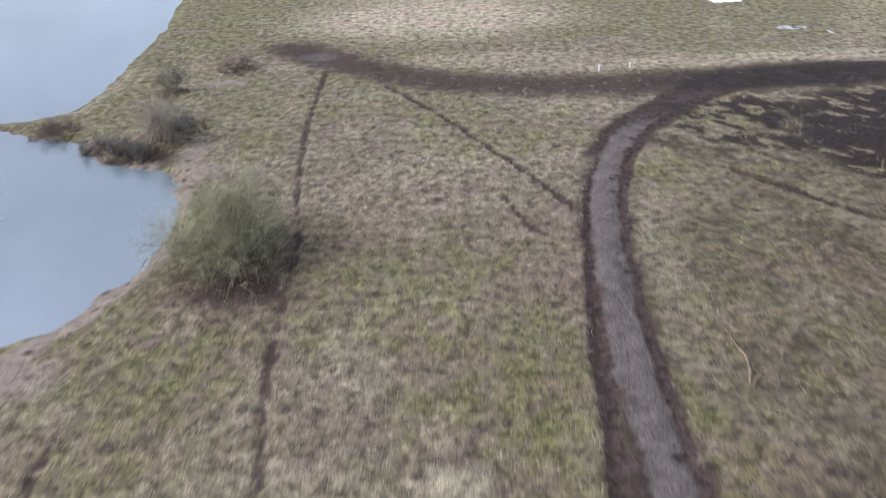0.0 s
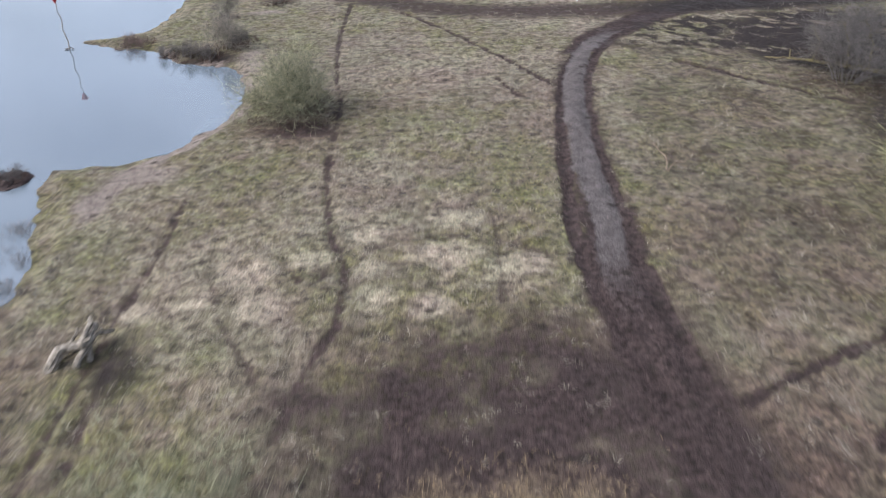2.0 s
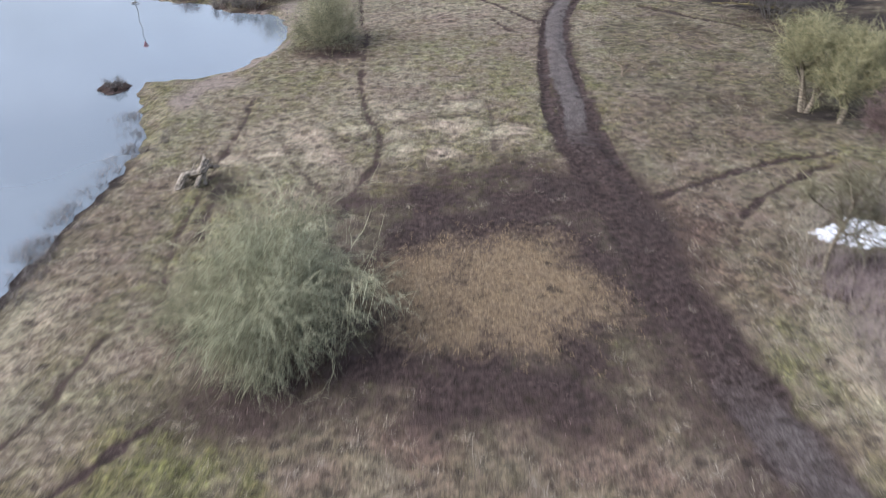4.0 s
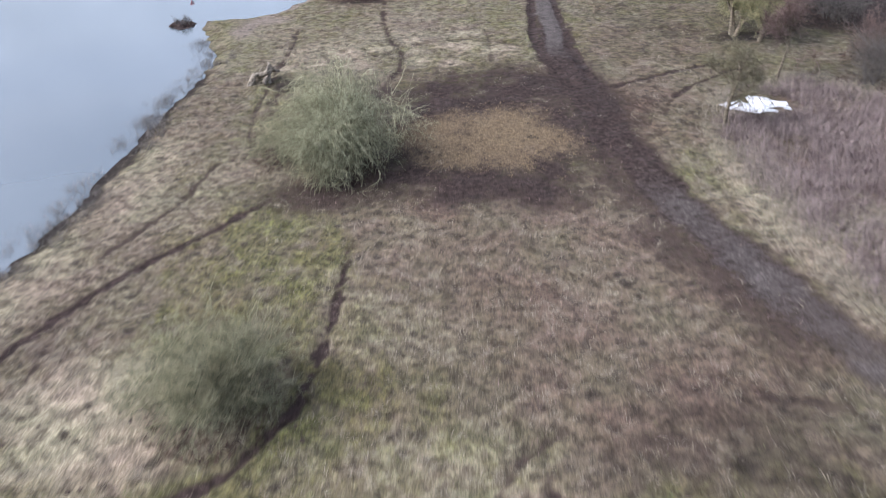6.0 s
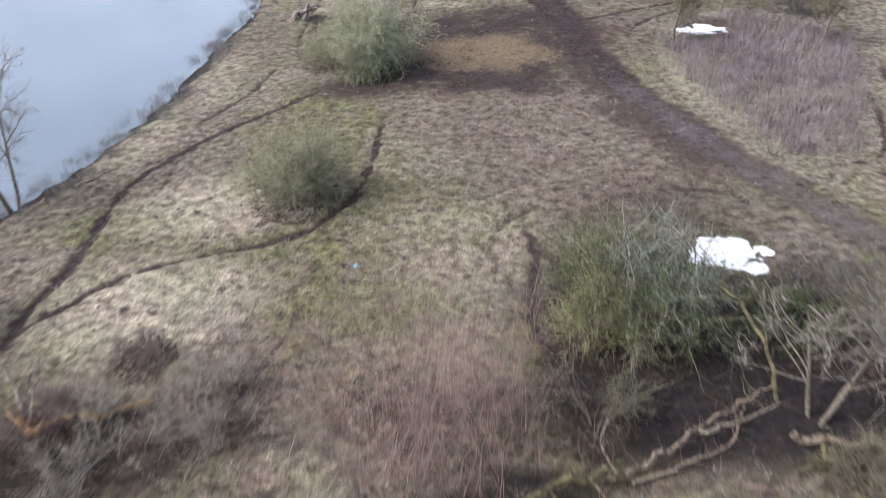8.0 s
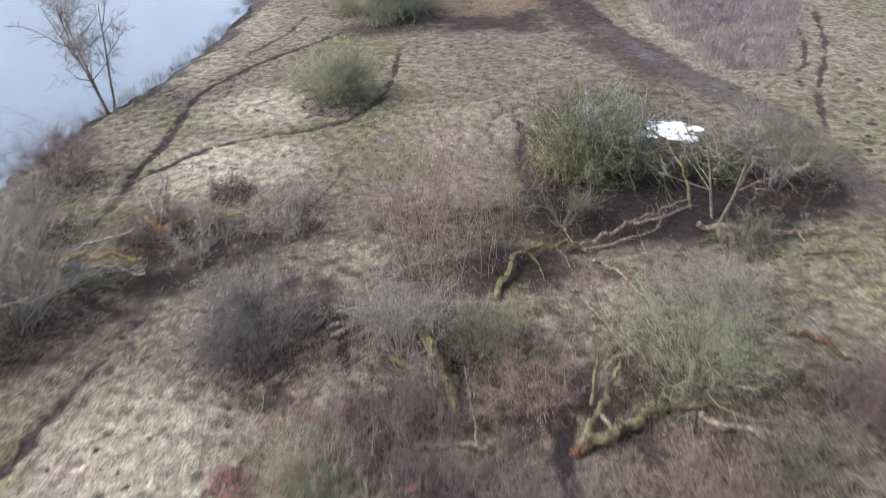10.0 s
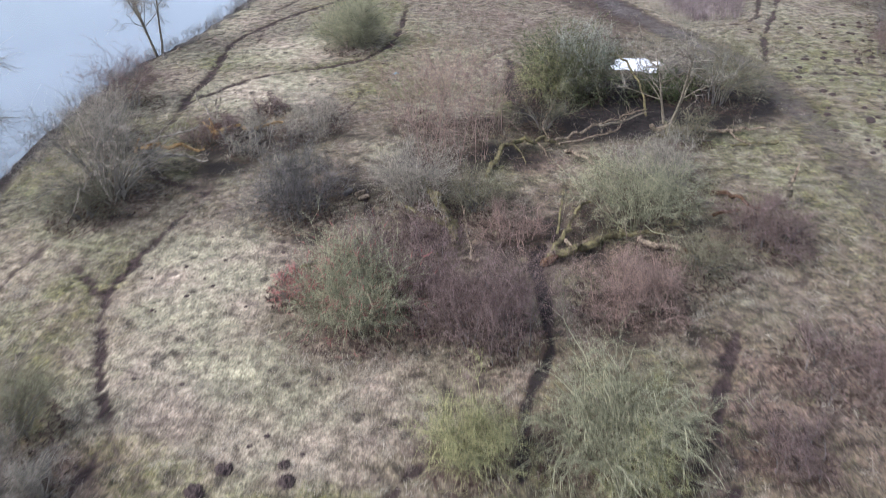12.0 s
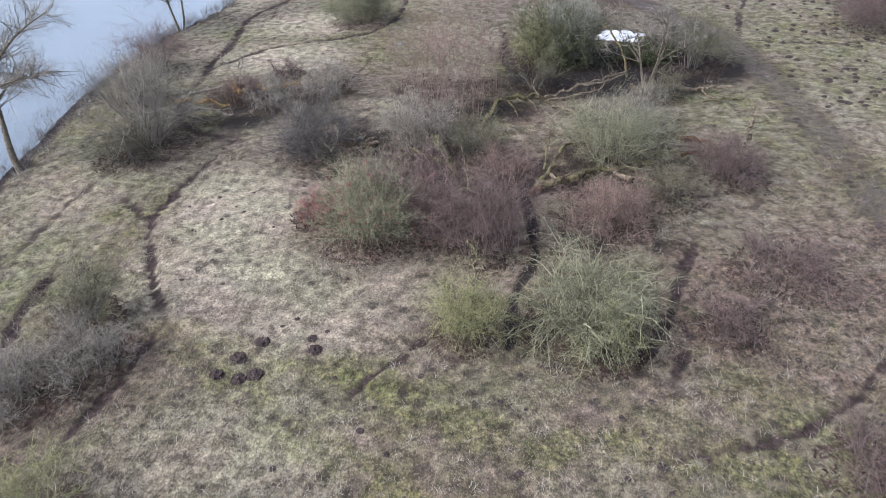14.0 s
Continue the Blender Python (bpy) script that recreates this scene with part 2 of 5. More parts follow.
def masks(x, y):
    """What covers the ground at each place, each 0 to 1; litter and dark also hold shade painted under bushes."""
    wob = fractal(x, y, 2.2, 11) - 0.5
    xx, yy = x + 1.4 * wob, y + 1.4 * (fractal(x, y, 2.0, 23) - 0.5)
    sx, sy = x + 0.5 * (xx - x), y + 0.5 * (yy - y)
    d = line_distance(sx, sy, SHORE)
    d = np.where(inside(sx, sy, LAND), d, -d)
    n1, n2 = fractal(x, y, 7, 31), fractal(x, y, 1.4, 41)
    rough = 0.55 + 0.9 * (n2 - 0.5)

    mud = np.zeros_like(x)
    rut = np.zeros_like(x)
    near = (np.abs(x) < 45) & (np.abs(y) < 100)
    xs, ys, ws = x[near], y[near], fractal(x[near], y[near], 1.1, 53) - 0.5
    m, r = np.zeros_like(xs), np.zeros_like(xs)
    patchy = fractal(xs, ys, 1.8, 57)
    edge = fractal(xs, ys, 0.5, 59, 2) - 0.5
    for half, strength, pts in FOOTPATHS:
        half, line = half * 0.8, curve_through(pts)
        box = (xs > min(p[0] for p in line) - 2) & (xs < max(p[0] for p in line) + 2) & (ys > min(p[1] for p in line) - 2) & (ys < max(p[1] for p in line) + 2)
        dist = line_distance(xs[box], ys[box], line) + 0.35 * ws[box] + 0.5 * edge[box]
        ends = np.minimum(np.hypot(xs[box] - line[0][0], ys[box] - line[0][1]), np.hypot(xs[box] - line[-1][0], ys[box] - line[-1][1]))
        power = 0.88 * strength * (0.5 + 0.5 * smooth(0, 1.5, ends)) * (0.82 + 0.45 * (patchy[box] - 0.35))
        m[box] = np.maximum(m[box], power * (1 - smooth(half * 0.35, half * 1.0, dist)))
        r[box] = np.maximum(r[box], power * (1 - smooth(0, half * 1.2, dist)))
    for pts, half in ((TRACK_WEST, 0.36), (TRACK_EAST, 0.4)):
        dist = line_distance(xs, ys, pts) + 0.5 * ws
        m = np.maximum(m, 1 - smooth(half * 0.5, half * 1.6, dist))
        r = np.maximum(r, 1.2 * (1 - smooth(0, half * 1.3, dist)))
    dist = line_distance(xs, ys, TRACK_SOUTH) + 1.2 * ws
    m = np.maximum(m, (0.28 + 0.47 * smooth(-34, -18, ys)) * (1 - smooth(0.8, 2.2, dist)))
    dist = line_distance(xs, ys, [(7.2, -6), (8.2, -13), (9.6, -19), (12, -25)]) + 2.5 * ws
    m = np.maximum(m, 0.5 * (1 - smooth(0.6, 3.6, dist)))
    dist = line_distance(xs, ys, CROSS) + 1.5 * ws
    m = np.maximum(m, 0.58 * (1 - smooth(0.8, 4.4, dist)))
    dist = line_distance(xs, ys, TRACK) + 1.0 * ws
    m = np.maximum(m, np.where(ys > 44, 0.95, 0.42 + 0.5 * smooth(26, 10, ys)) * (1 - smooth(1.0, 2.3, dist)))
    mud[near], rut[near] = m, r
    big = 5.0 * (fractal(x, y, 4.5, 67) - 0.5)
    mud = np.maximum(mud, region(xx + big, yy - big, YARD, 3.6) * (0.68 + 0.8 * (n2 - 0.5)))
    mud = np.maximum(mud, 0.8 * spot(x, y, 8.2, 0, 2.2, 11))
    mud = np.maximum(mud, spot(xx, yy, 2.5, 4.5, 6.5, 5.5) * (0.6 + 0.8 * (n2 - 0.5)))
    mud = np.maximum(mud, 0.85 * spot(x, y, 4.2, -44.6, 4.5, 3.2))
    mud = np.maximum(mud, 0.6 * spot(x, y, -10, -11.5, 4, 2.6))
    mud = np.maximum(mud, 0.7 * spot(xx, yy, -10.4, 30.2, 3.0, 1.5))
    mud = np.maximum(mud, 1.2 * (1 - smooth(0.1, 0.38, line_distance(x, y, DITCH) + 0.6 * wob)))

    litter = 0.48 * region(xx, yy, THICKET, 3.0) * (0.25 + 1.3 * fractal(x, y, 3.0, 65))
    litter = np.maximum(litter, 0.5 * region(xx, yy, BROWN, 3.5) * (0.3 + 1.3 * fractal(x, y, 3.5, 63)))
    # brown litter spots; those set under bushes also paint in their shade
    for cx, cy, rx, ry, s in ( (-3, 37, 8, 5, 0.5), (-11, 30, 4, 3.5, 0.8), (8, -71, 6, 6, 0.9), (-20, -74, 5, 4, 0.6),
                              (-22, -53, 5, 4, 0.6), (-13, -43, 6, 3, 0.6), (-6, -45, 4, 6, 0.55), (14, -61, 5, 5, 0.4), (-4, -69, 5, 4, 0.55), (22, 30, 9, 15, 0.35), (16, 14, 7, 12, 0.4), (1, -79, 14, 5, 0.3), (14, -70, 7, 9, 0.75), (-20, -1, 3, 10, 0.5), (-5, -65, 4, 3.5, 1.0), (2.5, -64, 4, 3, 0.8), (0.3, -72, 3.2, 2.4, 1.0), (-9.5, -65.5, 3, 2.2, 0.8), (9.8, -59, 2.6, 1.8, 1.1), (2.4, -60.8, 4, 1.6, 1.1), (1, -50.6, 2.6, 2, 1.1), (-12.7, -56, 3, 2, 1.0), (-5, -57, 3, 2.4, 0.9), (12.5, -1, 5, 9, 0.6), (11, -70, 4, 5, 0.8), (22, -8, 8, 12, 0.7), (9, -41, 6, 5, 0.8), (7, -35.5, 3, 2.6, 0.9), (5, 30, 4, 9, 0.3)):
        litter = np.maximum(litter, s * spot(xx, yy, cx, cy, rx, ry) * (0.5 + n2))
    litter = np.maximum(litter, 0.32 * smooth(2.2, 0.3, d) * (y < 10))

    green = 0.1 + 0.55 * smooth(0.45, 0.65, n1)
    for cx, cy, rx, ry, s in ((3.8, 23, 3.2, 6.5, 0.85), (-14, 26, 7, 14, 0.6), (-12.5, -16.5, 5, 5, 0.9), (-8.5, -24, 2.2, 8, 0.8), (-7, -37.5, 4, 5, 0.8),
                              (-22, -30, 2, 7, 0.5), (25, -37, 9, 12, 0.75), (17, -62, 5, 9, 0.7), (22, 28, 12, 20, 0.7), (15, 12, 6, 9, 0.5), (3.5, -52.5, 5, 4.5, 0.65), (-25, 60, 9, 16, 0.8), (45, 85, 50, 22, 0.95), (14, -10, 3, 12, 0.5),
                              (-24, 20, 3, 6, 0.9), (-22.8, 12, 1.6, 5, 0.9), (30, 12, 10, 5, 0.4), (3, -60, 4, 4, 0.7), (12, -50, 4, 6, 0.4), (-8, -76, 6, 3, 0.5), (1, -78, 13, 4.5, 0.35), (-26, -55, 4, 14, 0.55), (-6, -26, 5, 7, 0.5), (2, -30, 4, 4, 0.4), (-26, -62, 3, 7, 0.4), (16, 30, 6, 10, 0.35)):
        green = np.maximum(green, s * spot(xx, yy, cx, cy, rx, ry) * (0.55 + 0.9 * n2))
    green = np.maximum(green, 1.4 * (1 - smooth(0.3, 1.2, line_distance(x, y, GREEN_PATH) + wob)) * (0.4 + n2))
    green = np.maximum(green, 1.2 * (1 - smooth(0.3, 1.1, line_distance(x, y, GREEN_DIAGONAL) + wob)) * (0.4 + n2))
    green = green * (1 - 0.75 * region(xx, yy, BROWN, 3.0)) * (1 - 0.6 * spot(xx, yy, -20, -2, 3.5, 12))
    for cx, cy, rx, ry in ((-12.4, -14.4, 3.6, 2.4), (-9.2, -19.5, 2.4, 5), (-6.8, -26.5, 2.6, 4.5), (-9, -33, 2.8, 4.5), (-10.8, -38.5, 2, 3)):
        green = np.maximum(green, 1.25 * spot(xx + wob, yy, cx, cy, rx, ry) * (0.4 + n2))
    green = np.maximum(green, 0.75 * smooth(64, 72, y) * (0.5 + n1))

    pale = 0.3 * smooth(0.48, 0.72, fractal(x, y, 4, 61))
    for cx, cy, rx, ry, s in ((-17.5, -37.5, 5.5, 4.2, 1), (-8.5, -47, 3, 3, 0.35), (-3, -34, 5, 5, 0.5), (-4, -42, 4, 3, 0.5), (-1.5, -77, 6, 2.5, 0.2), (-11.5, -70.5, 5, 3.5, 0.65), (-13, -77.5, 5, 3, 0.5), (-8, -69, 4, 3, 0.5), (-17, -28.5, 5, 4, 0.95), (-16.2, -61, 4, 5.5, 1), (-16, -67, 5, 4, 0.8), (-26, -58, 4, 8, 0.5), (0, 78, 15, 8, 1.0),
                              (1, 92, 18, 8, 0.9), (-21, -8, 2.5, 8, 0.6), (-24, -19, 3, 7, 0.6), (-19, 20, 3, 5, 0.3), (25, 61.5, 25, 2, 0.6), (5, 64, 12, 2.5, 0.5),
                              (15.5, -14, 2, 9, 0.8), (-13, 14, 4, 3.4, 0.45), (-18, 24, 2.5, 3.5, 0.25)):
        pale = np.maximum(pale, s * spot(xx, yy, cx, cy, rx, ry) * (0.6 + 0.7 * n2))
    for cx, cy, rx, ry in ((-1.6, 10.1, 1.2, 1.1), (0, 17.6, 2.0, 1.0), (-0.8, 14.3, 2.2, 1.3), (2.9, 13.1, 1.9, 1.2), (-4, 10.9, 1.1, 1.1), (-4.6, 13.2, 0.9, 0.9),
                           (-12.7, 10.9, 1.2, 1.1), (-10.4, 13.2, 1.7, 1.2), (-7.7, 14.2, 1.3, 1.0), (-15, 10.5, 1.1, 1.0), (-9.4, 10.4, 1.4, 1.3), (-5, 16.3, 1.4, 0.9)):
        pale = np.maximum(pale, 0.72 * np.exp(-(((x + 0.7 * wob - cx) / rx) ** 2 + ((y + 0.5 * wob - cy) / ry) ** 2) ** 2))

    gravel = np.zeros_like(x)
    g = 1 - smooth(0.6, 1.0, line_distance(xs, ys, TRACK) + 0.5 * ws)
    g *= smooth(5, 20, ys) * smooth(52, 46, ys) * (0.85 + 0.9 * (fractal(xs, ys, 1.5, 71) - 0.3))
    g = np.maximum(g, 0.6 * (1 - smooth(0.5, 2.1, line_distance(xs, ys, TRACK_SOUTH) + ws)) * smooth(-6, -16, ys) * (0.7 + 0.3 * smooth(-46, -30, ys)) * (0.45 + fractal(xs, ys, 2, 73)))
    g = np.maximum(g, 0.7 * spot(xs, ys, -10.5, 66.6, 2.2, 1.4))
    gravel[near] = np.clip(g, 0, 1)

    hay = region(xx + 1.6 * wob, yy - 1.6 * wob, HAY, 2.0) * (0.6 + 0.45 * smooth(0.3, 0.6, fractal(x, y, 1.3, 69)))
    hay = np.maximum(hay, 0.25 * spot(xx, yy, 0, -4, 6, 5) * n2)
    sand = smooth(1.6, 0.5, d) * smooth(-0.6, 0.0, d) * smooth(0.35, 0.55, fractal(x, y, 4, 83)) * (y > 27) * (y < 52)
    for cx, cy, rx, ry in ((-17, 46.6, 1.3, 2.2), (-15.9, 43.8, 1.4, 1.6), (-19.5, 24.2, 2.6, 1.4), (-18.2, 60.6, 2.5, 0.9), (-20.8, 20.5, 1, 2.4)):
        sand = np.maximum(sand, 0.9 * spot(xx, yy, cx, cy, rx, ry))
    beach = line_distance(sx, sy, [(-21.4, 20.4), (-19.7, 25.1), (-18.3, 28), (-16.9, 30.9), (-15.5, 34.8)])
    sand = np.maximum(sand, (1 - smooth(0.35, 1.1, beach + wob)) * (0.5 + 0.8 * n2))
    tufts = fractal(0.7 * x + 0.7 * y, 0.35 * (y - x), 0.8, 95, 3)
    dark = 1.5 * spot(xx, yy + 0.6 * big, 34, 45, 10, 9) * smooth(0.22, 0.48, tufts)
    dark = np.maximum(dark, 0.95 * spot(xx + wob, yy + 0.4 * big, 23, 48, 9, 7) * smooth(0.4, 0.62, tufts))
    dark = np.maximum(dark, 1.6 * spot(xx, yy, 37, 24, 10, 12))
    dark = np.maximum(dark, 0.7 * spot(xx, yy, 24, 13.4, 4.2, 1.8) * (0.5 + n2))
    dark = np.maximum(dark, 0.36 * spot(xx, yy, 22, 26, 14, 28) * (0.1 + 1.7 * fractal(x, y, 2.2, 87, 4)))
    # black mud, with shade under the hawthorn and gorse painted in as near-black
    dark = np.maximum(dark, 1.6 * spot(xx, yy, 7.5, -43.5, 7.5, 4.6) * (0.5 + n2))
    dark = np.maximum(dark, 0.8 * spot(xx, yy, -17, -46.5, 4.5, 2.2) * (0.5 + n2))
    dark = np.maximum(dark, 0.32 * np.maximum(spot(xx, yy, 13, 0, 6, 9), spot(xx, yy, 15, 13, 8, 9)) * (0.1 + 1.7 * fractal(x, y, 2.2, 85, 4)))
    # shade of the gorse and its neighbours, painted on the ground around them
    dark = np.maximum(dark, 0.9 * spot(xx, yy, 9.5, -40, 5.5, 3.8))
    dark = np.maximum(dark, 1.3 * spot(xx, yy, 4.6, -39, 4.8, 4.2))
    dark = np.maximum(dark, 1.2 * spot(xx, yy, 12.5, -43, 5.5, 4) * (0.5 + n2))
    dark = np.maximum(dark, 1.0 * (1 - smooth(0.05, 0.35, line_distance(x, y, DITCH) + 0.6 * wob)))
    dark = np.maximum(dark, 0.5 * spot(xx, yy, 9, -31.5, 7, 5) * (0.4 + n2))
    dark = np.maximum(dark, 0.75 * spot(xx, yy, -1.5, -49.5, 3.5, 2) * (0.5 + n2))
    # dark wet ground and shade beneath the thicket, painted together
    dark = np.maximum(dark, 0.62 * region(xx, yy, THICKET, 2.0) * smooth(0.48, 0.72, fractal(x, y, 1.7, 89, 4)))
    dark = np.maximum(dark, 0.28 * region(xx, yy, YARD, 2.0) * smooth(0.42, 0.62, fractal(x, y, 2.4, 93)))
    dark = np.maximum(dark, 1.1 * spot(xx, yy, 31, 57, 14, 2.8))
    dark = np.maximum(dark, 0.8 * spot(xx, yy, -18, -49.5, 2.6, 1.5))
    dark = np.maximum(dark, 0.7 * spot(xx, yy, -14.5, 6.6, 1.3, 2.4))
    dark = np.maximum(dark, 0.8 * spot(xx, yy, -20.5, 46, 3.5, 1.6))
    dark = np.maximum(dark, 0.9 * smooth(1.5, 0.2, d + 1.6 * (n2 - 0.5)) * smooth(14, 8, y))
    reed = region(xx, yy, REEDS, 0.8)
    clip = lambda v: np.clip(v, 0, 1)
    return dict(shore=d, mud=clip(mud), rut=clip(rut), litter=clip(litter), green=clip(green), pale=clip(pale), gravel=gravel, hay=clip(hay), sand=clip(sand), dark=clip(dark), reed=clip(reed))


def height(x, y, mk):
    d = mk["shore"]
    z = 0.16 * (fractal(x, y, 9, 5, 2) - 0.5) + 0.2 * (fractal(x, y, 1.1, 7, 2) - 0.5) * (1 - 0.7 * mk["gravel"])
    z = z + 0.10 * mk["pale"] * (fractal(x, y, 0.9, 9, 2) - 0.3)
    z = z - 0.10 * mk["rut"] - 0.05 * mk["mud"] + 0.08 * mk["mud"] * (fractal(x, y, 0.45, 15, 2) - 0.5)
    z = z * smooth(-1, 2, d)
    bank = np.where(d > 0, WATER * (1 - smooth(0.0, 1.5, d)), WATER - 0.9 * smooth(0, 4.0, -d))
    return z + bank


# ---- materials ----
def material(name, rough=0.9):
    m = bpy.data.materials.new(name)
    m.use_nodes = True
    nt = m.node_tree
    b = nt.nodes["Principled BSDF"]
    b.inputs["Roughness"].default_value = rough
    b.inputs["Specular IOR Level"].default_value = 0.06
    return m, nt, b


def node(nt, kind, **values):
    n = nt.nodes.new(kind)
    for key, value in values.items():
        if key in n.inputs:
            n.inputs[key].default_value = value
    return n


def ramp(nt, source, a, b, lo=0.0, hi=1.0):
    n = node(nt, "ShaderNodeMapRange")
    n.inputs["From Min"].default_value, n.inputs["From Max"].default_value = a, b
    n.inputs["To Min"].default_value, n.inputs["To Max"].default_value = lo, hi
    nt.links.new(source, n.inputs["Value"])
    return n.outputs[0]


def maths(nt, op, a, b=None):
    n = nt.nodes.new("ShaderNodeMath")
    n.operation = op
    for k, v in enumerate((a, b)):
        if v is None:
            continue
        if isinstance(v, (int, float)):
            n.inputs[k].default_value = v
        else:
            nt.links.new(v, n.inputs[k])
    return n.outputs[0]


def blend(nt, f, a, b):
    """Colour a where f is 0, b where it is 1."""
    n = nt.nodes.new("ShaderNodeMix")
    n.data_type = "RGBA"
    for key, v in ((0, f), (6, a), (7, b)):
        if isinstance(v, (int, float)):
            n.inputs[key].default_value = v
        elif isinstance(v, tuple):
            n.inputs[key].default_value = (*v, 1)
        else:
            nt.links.new(v, n.inputs[key])
    return n.outputs[2]


def grain(nt, size, detail=3, rough=0.6, stretch=None):
    """Noise with features of about that many metres."""
    co = nt.nodes.new("ShaderNodeNewGeometry").outputs["Position"]
    if stretch:
        mp = nt.nodes.new("ShaderNodeMapping")
        mp.inputs["Scale"].default_value = stretch
        nt.links.new(co, mp.inputs["Vector"])
        co = mp.outputs[0]
    n = node(nt, "ShaderNodeTexNoise", Scale=1 / size, Detail=detail, Roughness=rough)
    nt.links.new(co, n.inputs["Vector"])
    return n.outputs[0]


def bump(nt, b, source, strength, distance):
    n = node(nt, "ShaderNodeBump", Strength=strength, Distance=distance)
    nt.links.new(source, n.inputs["Height"])
    nt.links.new(n.outputs[0], b.inputs["Normal"])


def multiplied(nt, a, b):
    n = nt.nodes.new("ShaderNodeVectorMath")
    n.operation = "MULTIPLY"
    nt.links.new(a, n.inputs[0])
    nt.links.new(b, n.inputs[1])
    return n.outputs[0]


def ground_material():
    m, nt, b = material("pasture_ground", 0.95)
    at = nt.nodes.new("ShaderNodeAttribute")
    at.attribute_name = "cover_a"
    sa = nt.nodes.new("ShaderNodeSeparateColor")
    nt.links.new(at.outputs["Color"], sa.inputs[0])
    mud, green, pale, gravel = *sa.outputs, at.outputs["Alpha"]
    at2 = nt.nodes.new("ShaderNodeAttribute")
    at2.attribute_name = "cover_shade_b"
    sb = nt.nodes.new("ShaderNodeSeparateColor")
    nt.links.new(at2.outputs["Color"], sb.inputs[0])
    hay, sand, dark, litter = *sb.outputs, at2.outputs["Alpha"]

    fine, mid, wide = grain(nt, 0.09, 4, 0.75), grain(nt, 0.34, 5, 0.72), grain(nt, 2.5, 4, 0.6)
    tuft, fibre = grain(nt, 0.22, 3, 0.7), grain(nt, 0.13, 5, 0.75)
    blotch, sward = grain(nt, 0.95, 4, 0.62), grain(nt, 1.3, 4, 0.65, (1.0, 0.8, 1.37))
    green = maths(nt, "MULTIPLY", green, ramp(nt, sward, 0.36, 0.6, 0.3, 1.3))

    def edged(mask, gain=1.0, width=0.35):
        v = maths(nt, "ADD", maths(nt, "MULTIPLY", mask, gain), maths(nt, "MULTIPLY", maths(nt, "SUBTRACT", mid, 0.5), 1.1))
        v = maths(nt, "ADD", v, maths(nt, "MULTIPLY", maths(nt, "SUBTRACT", fine, 0.5), 0.5))
        return ramp(nt, v, 0.5 - width, 0.5 + width)

    col = blend(nt, ramp(nt, mid, 0.36, 0.6), DRY_DARK, DRY)
    col = blend(nt, ramp(nt, wide, 0.35, 0.65, 0, 0.55), col, (0.103, 0.09, 0.068))
    col = blend(nt, ramp(nt, blotch, 0.5, 0.62, 0, 0.6), col, blend(nt, ramp(nt, tuft, 0.37, 0.63), (0.05, 0.038, 0.034), (0.15, 0.122, 0.108)))
    col = blend(nt, ramp(nt, sward, 0.47, 0.6, 0, 0.55), col, blend(nt, ramp(nt, tuft, 0.37, 0.63), (0.048, 0.046, 0.027), (0.178, 0.166, 0.102)))
    col = blend(nt, edged(green), col, blend(nt, ramp(nt, tuft, 0.37, 0.63), GREEN_DARK, blend(nt, ramp(nt, wide, 0.4, 0.6), GREEN, (0.178, 0.17, 0.08))))
    # brown leaf litter, with the shade under bushes in the same colour
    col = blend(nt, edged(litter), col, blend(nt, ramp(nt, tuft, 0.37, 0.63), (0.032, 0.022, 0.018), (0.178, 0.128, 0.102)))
    col = blend(nt, edged(pale), col, blend(nt, ramp(nt, fibre, 0.36, 0.6), (0.165, 0.142, 0.11), PALE))
    # lit clumps and shaded hollows of the sward put into the colour, and drier or mossier stretches
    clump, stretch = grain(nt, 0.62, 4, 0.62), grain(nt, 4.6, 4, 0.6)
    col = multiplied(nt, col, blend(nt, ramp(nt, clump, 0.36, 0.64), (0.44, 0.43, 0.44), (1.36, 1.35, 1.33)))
    col = multiplied(nt, col, blend(nt, ramp(nt, stretch, 0.4, 0.6), (1.06, 0.97, 0.95), (0.98, 1.02, 0.88)))
    col = blend(nt, edged(mud, 1.25, 0.3), col, blend(nt, ramp(nt, mid, 0.37, 0.63), MUD_DARK, MUD))
    # near-black mud; the painted shade under bushes takes this colour too
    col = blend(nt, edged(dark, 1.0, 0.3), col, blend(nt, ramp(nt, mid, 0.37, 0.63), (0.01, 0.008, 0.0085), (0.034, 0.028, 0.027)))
    col = blend(nt, edged(gravel, 1.0, 0.3), col, blend(nt, ramp(nt, maths(nt, "ADD", maths(nt, "MULTIPLY", blotch, 0.7), maths(nt, "MULTIPLY", fine, 0.3)), 0.38, 0.62), (0.075, 0.0665, 0.064), (0.135, 0.12, 0.114)))
    col = blend(nt, edged(hay), col, blend(nt, ramp(nt, tuft, 0.37, 0.63), (0.1, 0.072, 0.046), (0.24, 0.188, 0.122)))
    col = blend(nt, edged(sand), col, blend(nt, ramp(nt, mid, 0.37, 0.63), (0.142, 0.114, 0.0969), (0.239, 0.199, 0.171)))
    # hoof prints and dung: scattered dark pits
    v = node(nt, "ShaderNodeTexVoronoi", Scale=0.95, Randomness=1.0)
    nt.links.new(nt.nodes.new("ShaderNodeNewGeometry").outputs["Position"], v.inputs["Vector"])
    pit = maths(nt, "ADD", v.outputs["Distance"], maths(nt, "MULTIPLY", maths(nt, "SUBTRACT", fine, 0.5), 0.18))
    pit = maths(nt, "MULTIPLY", ramp(nt, pit, 0.29, 0.15), ramp(nt, wide, 0.4, 0.56))
    col = blend(nt, maths(nt, "MULTIPLY", pit, 0.9), col, (0.024, 0.019, 0.0155))
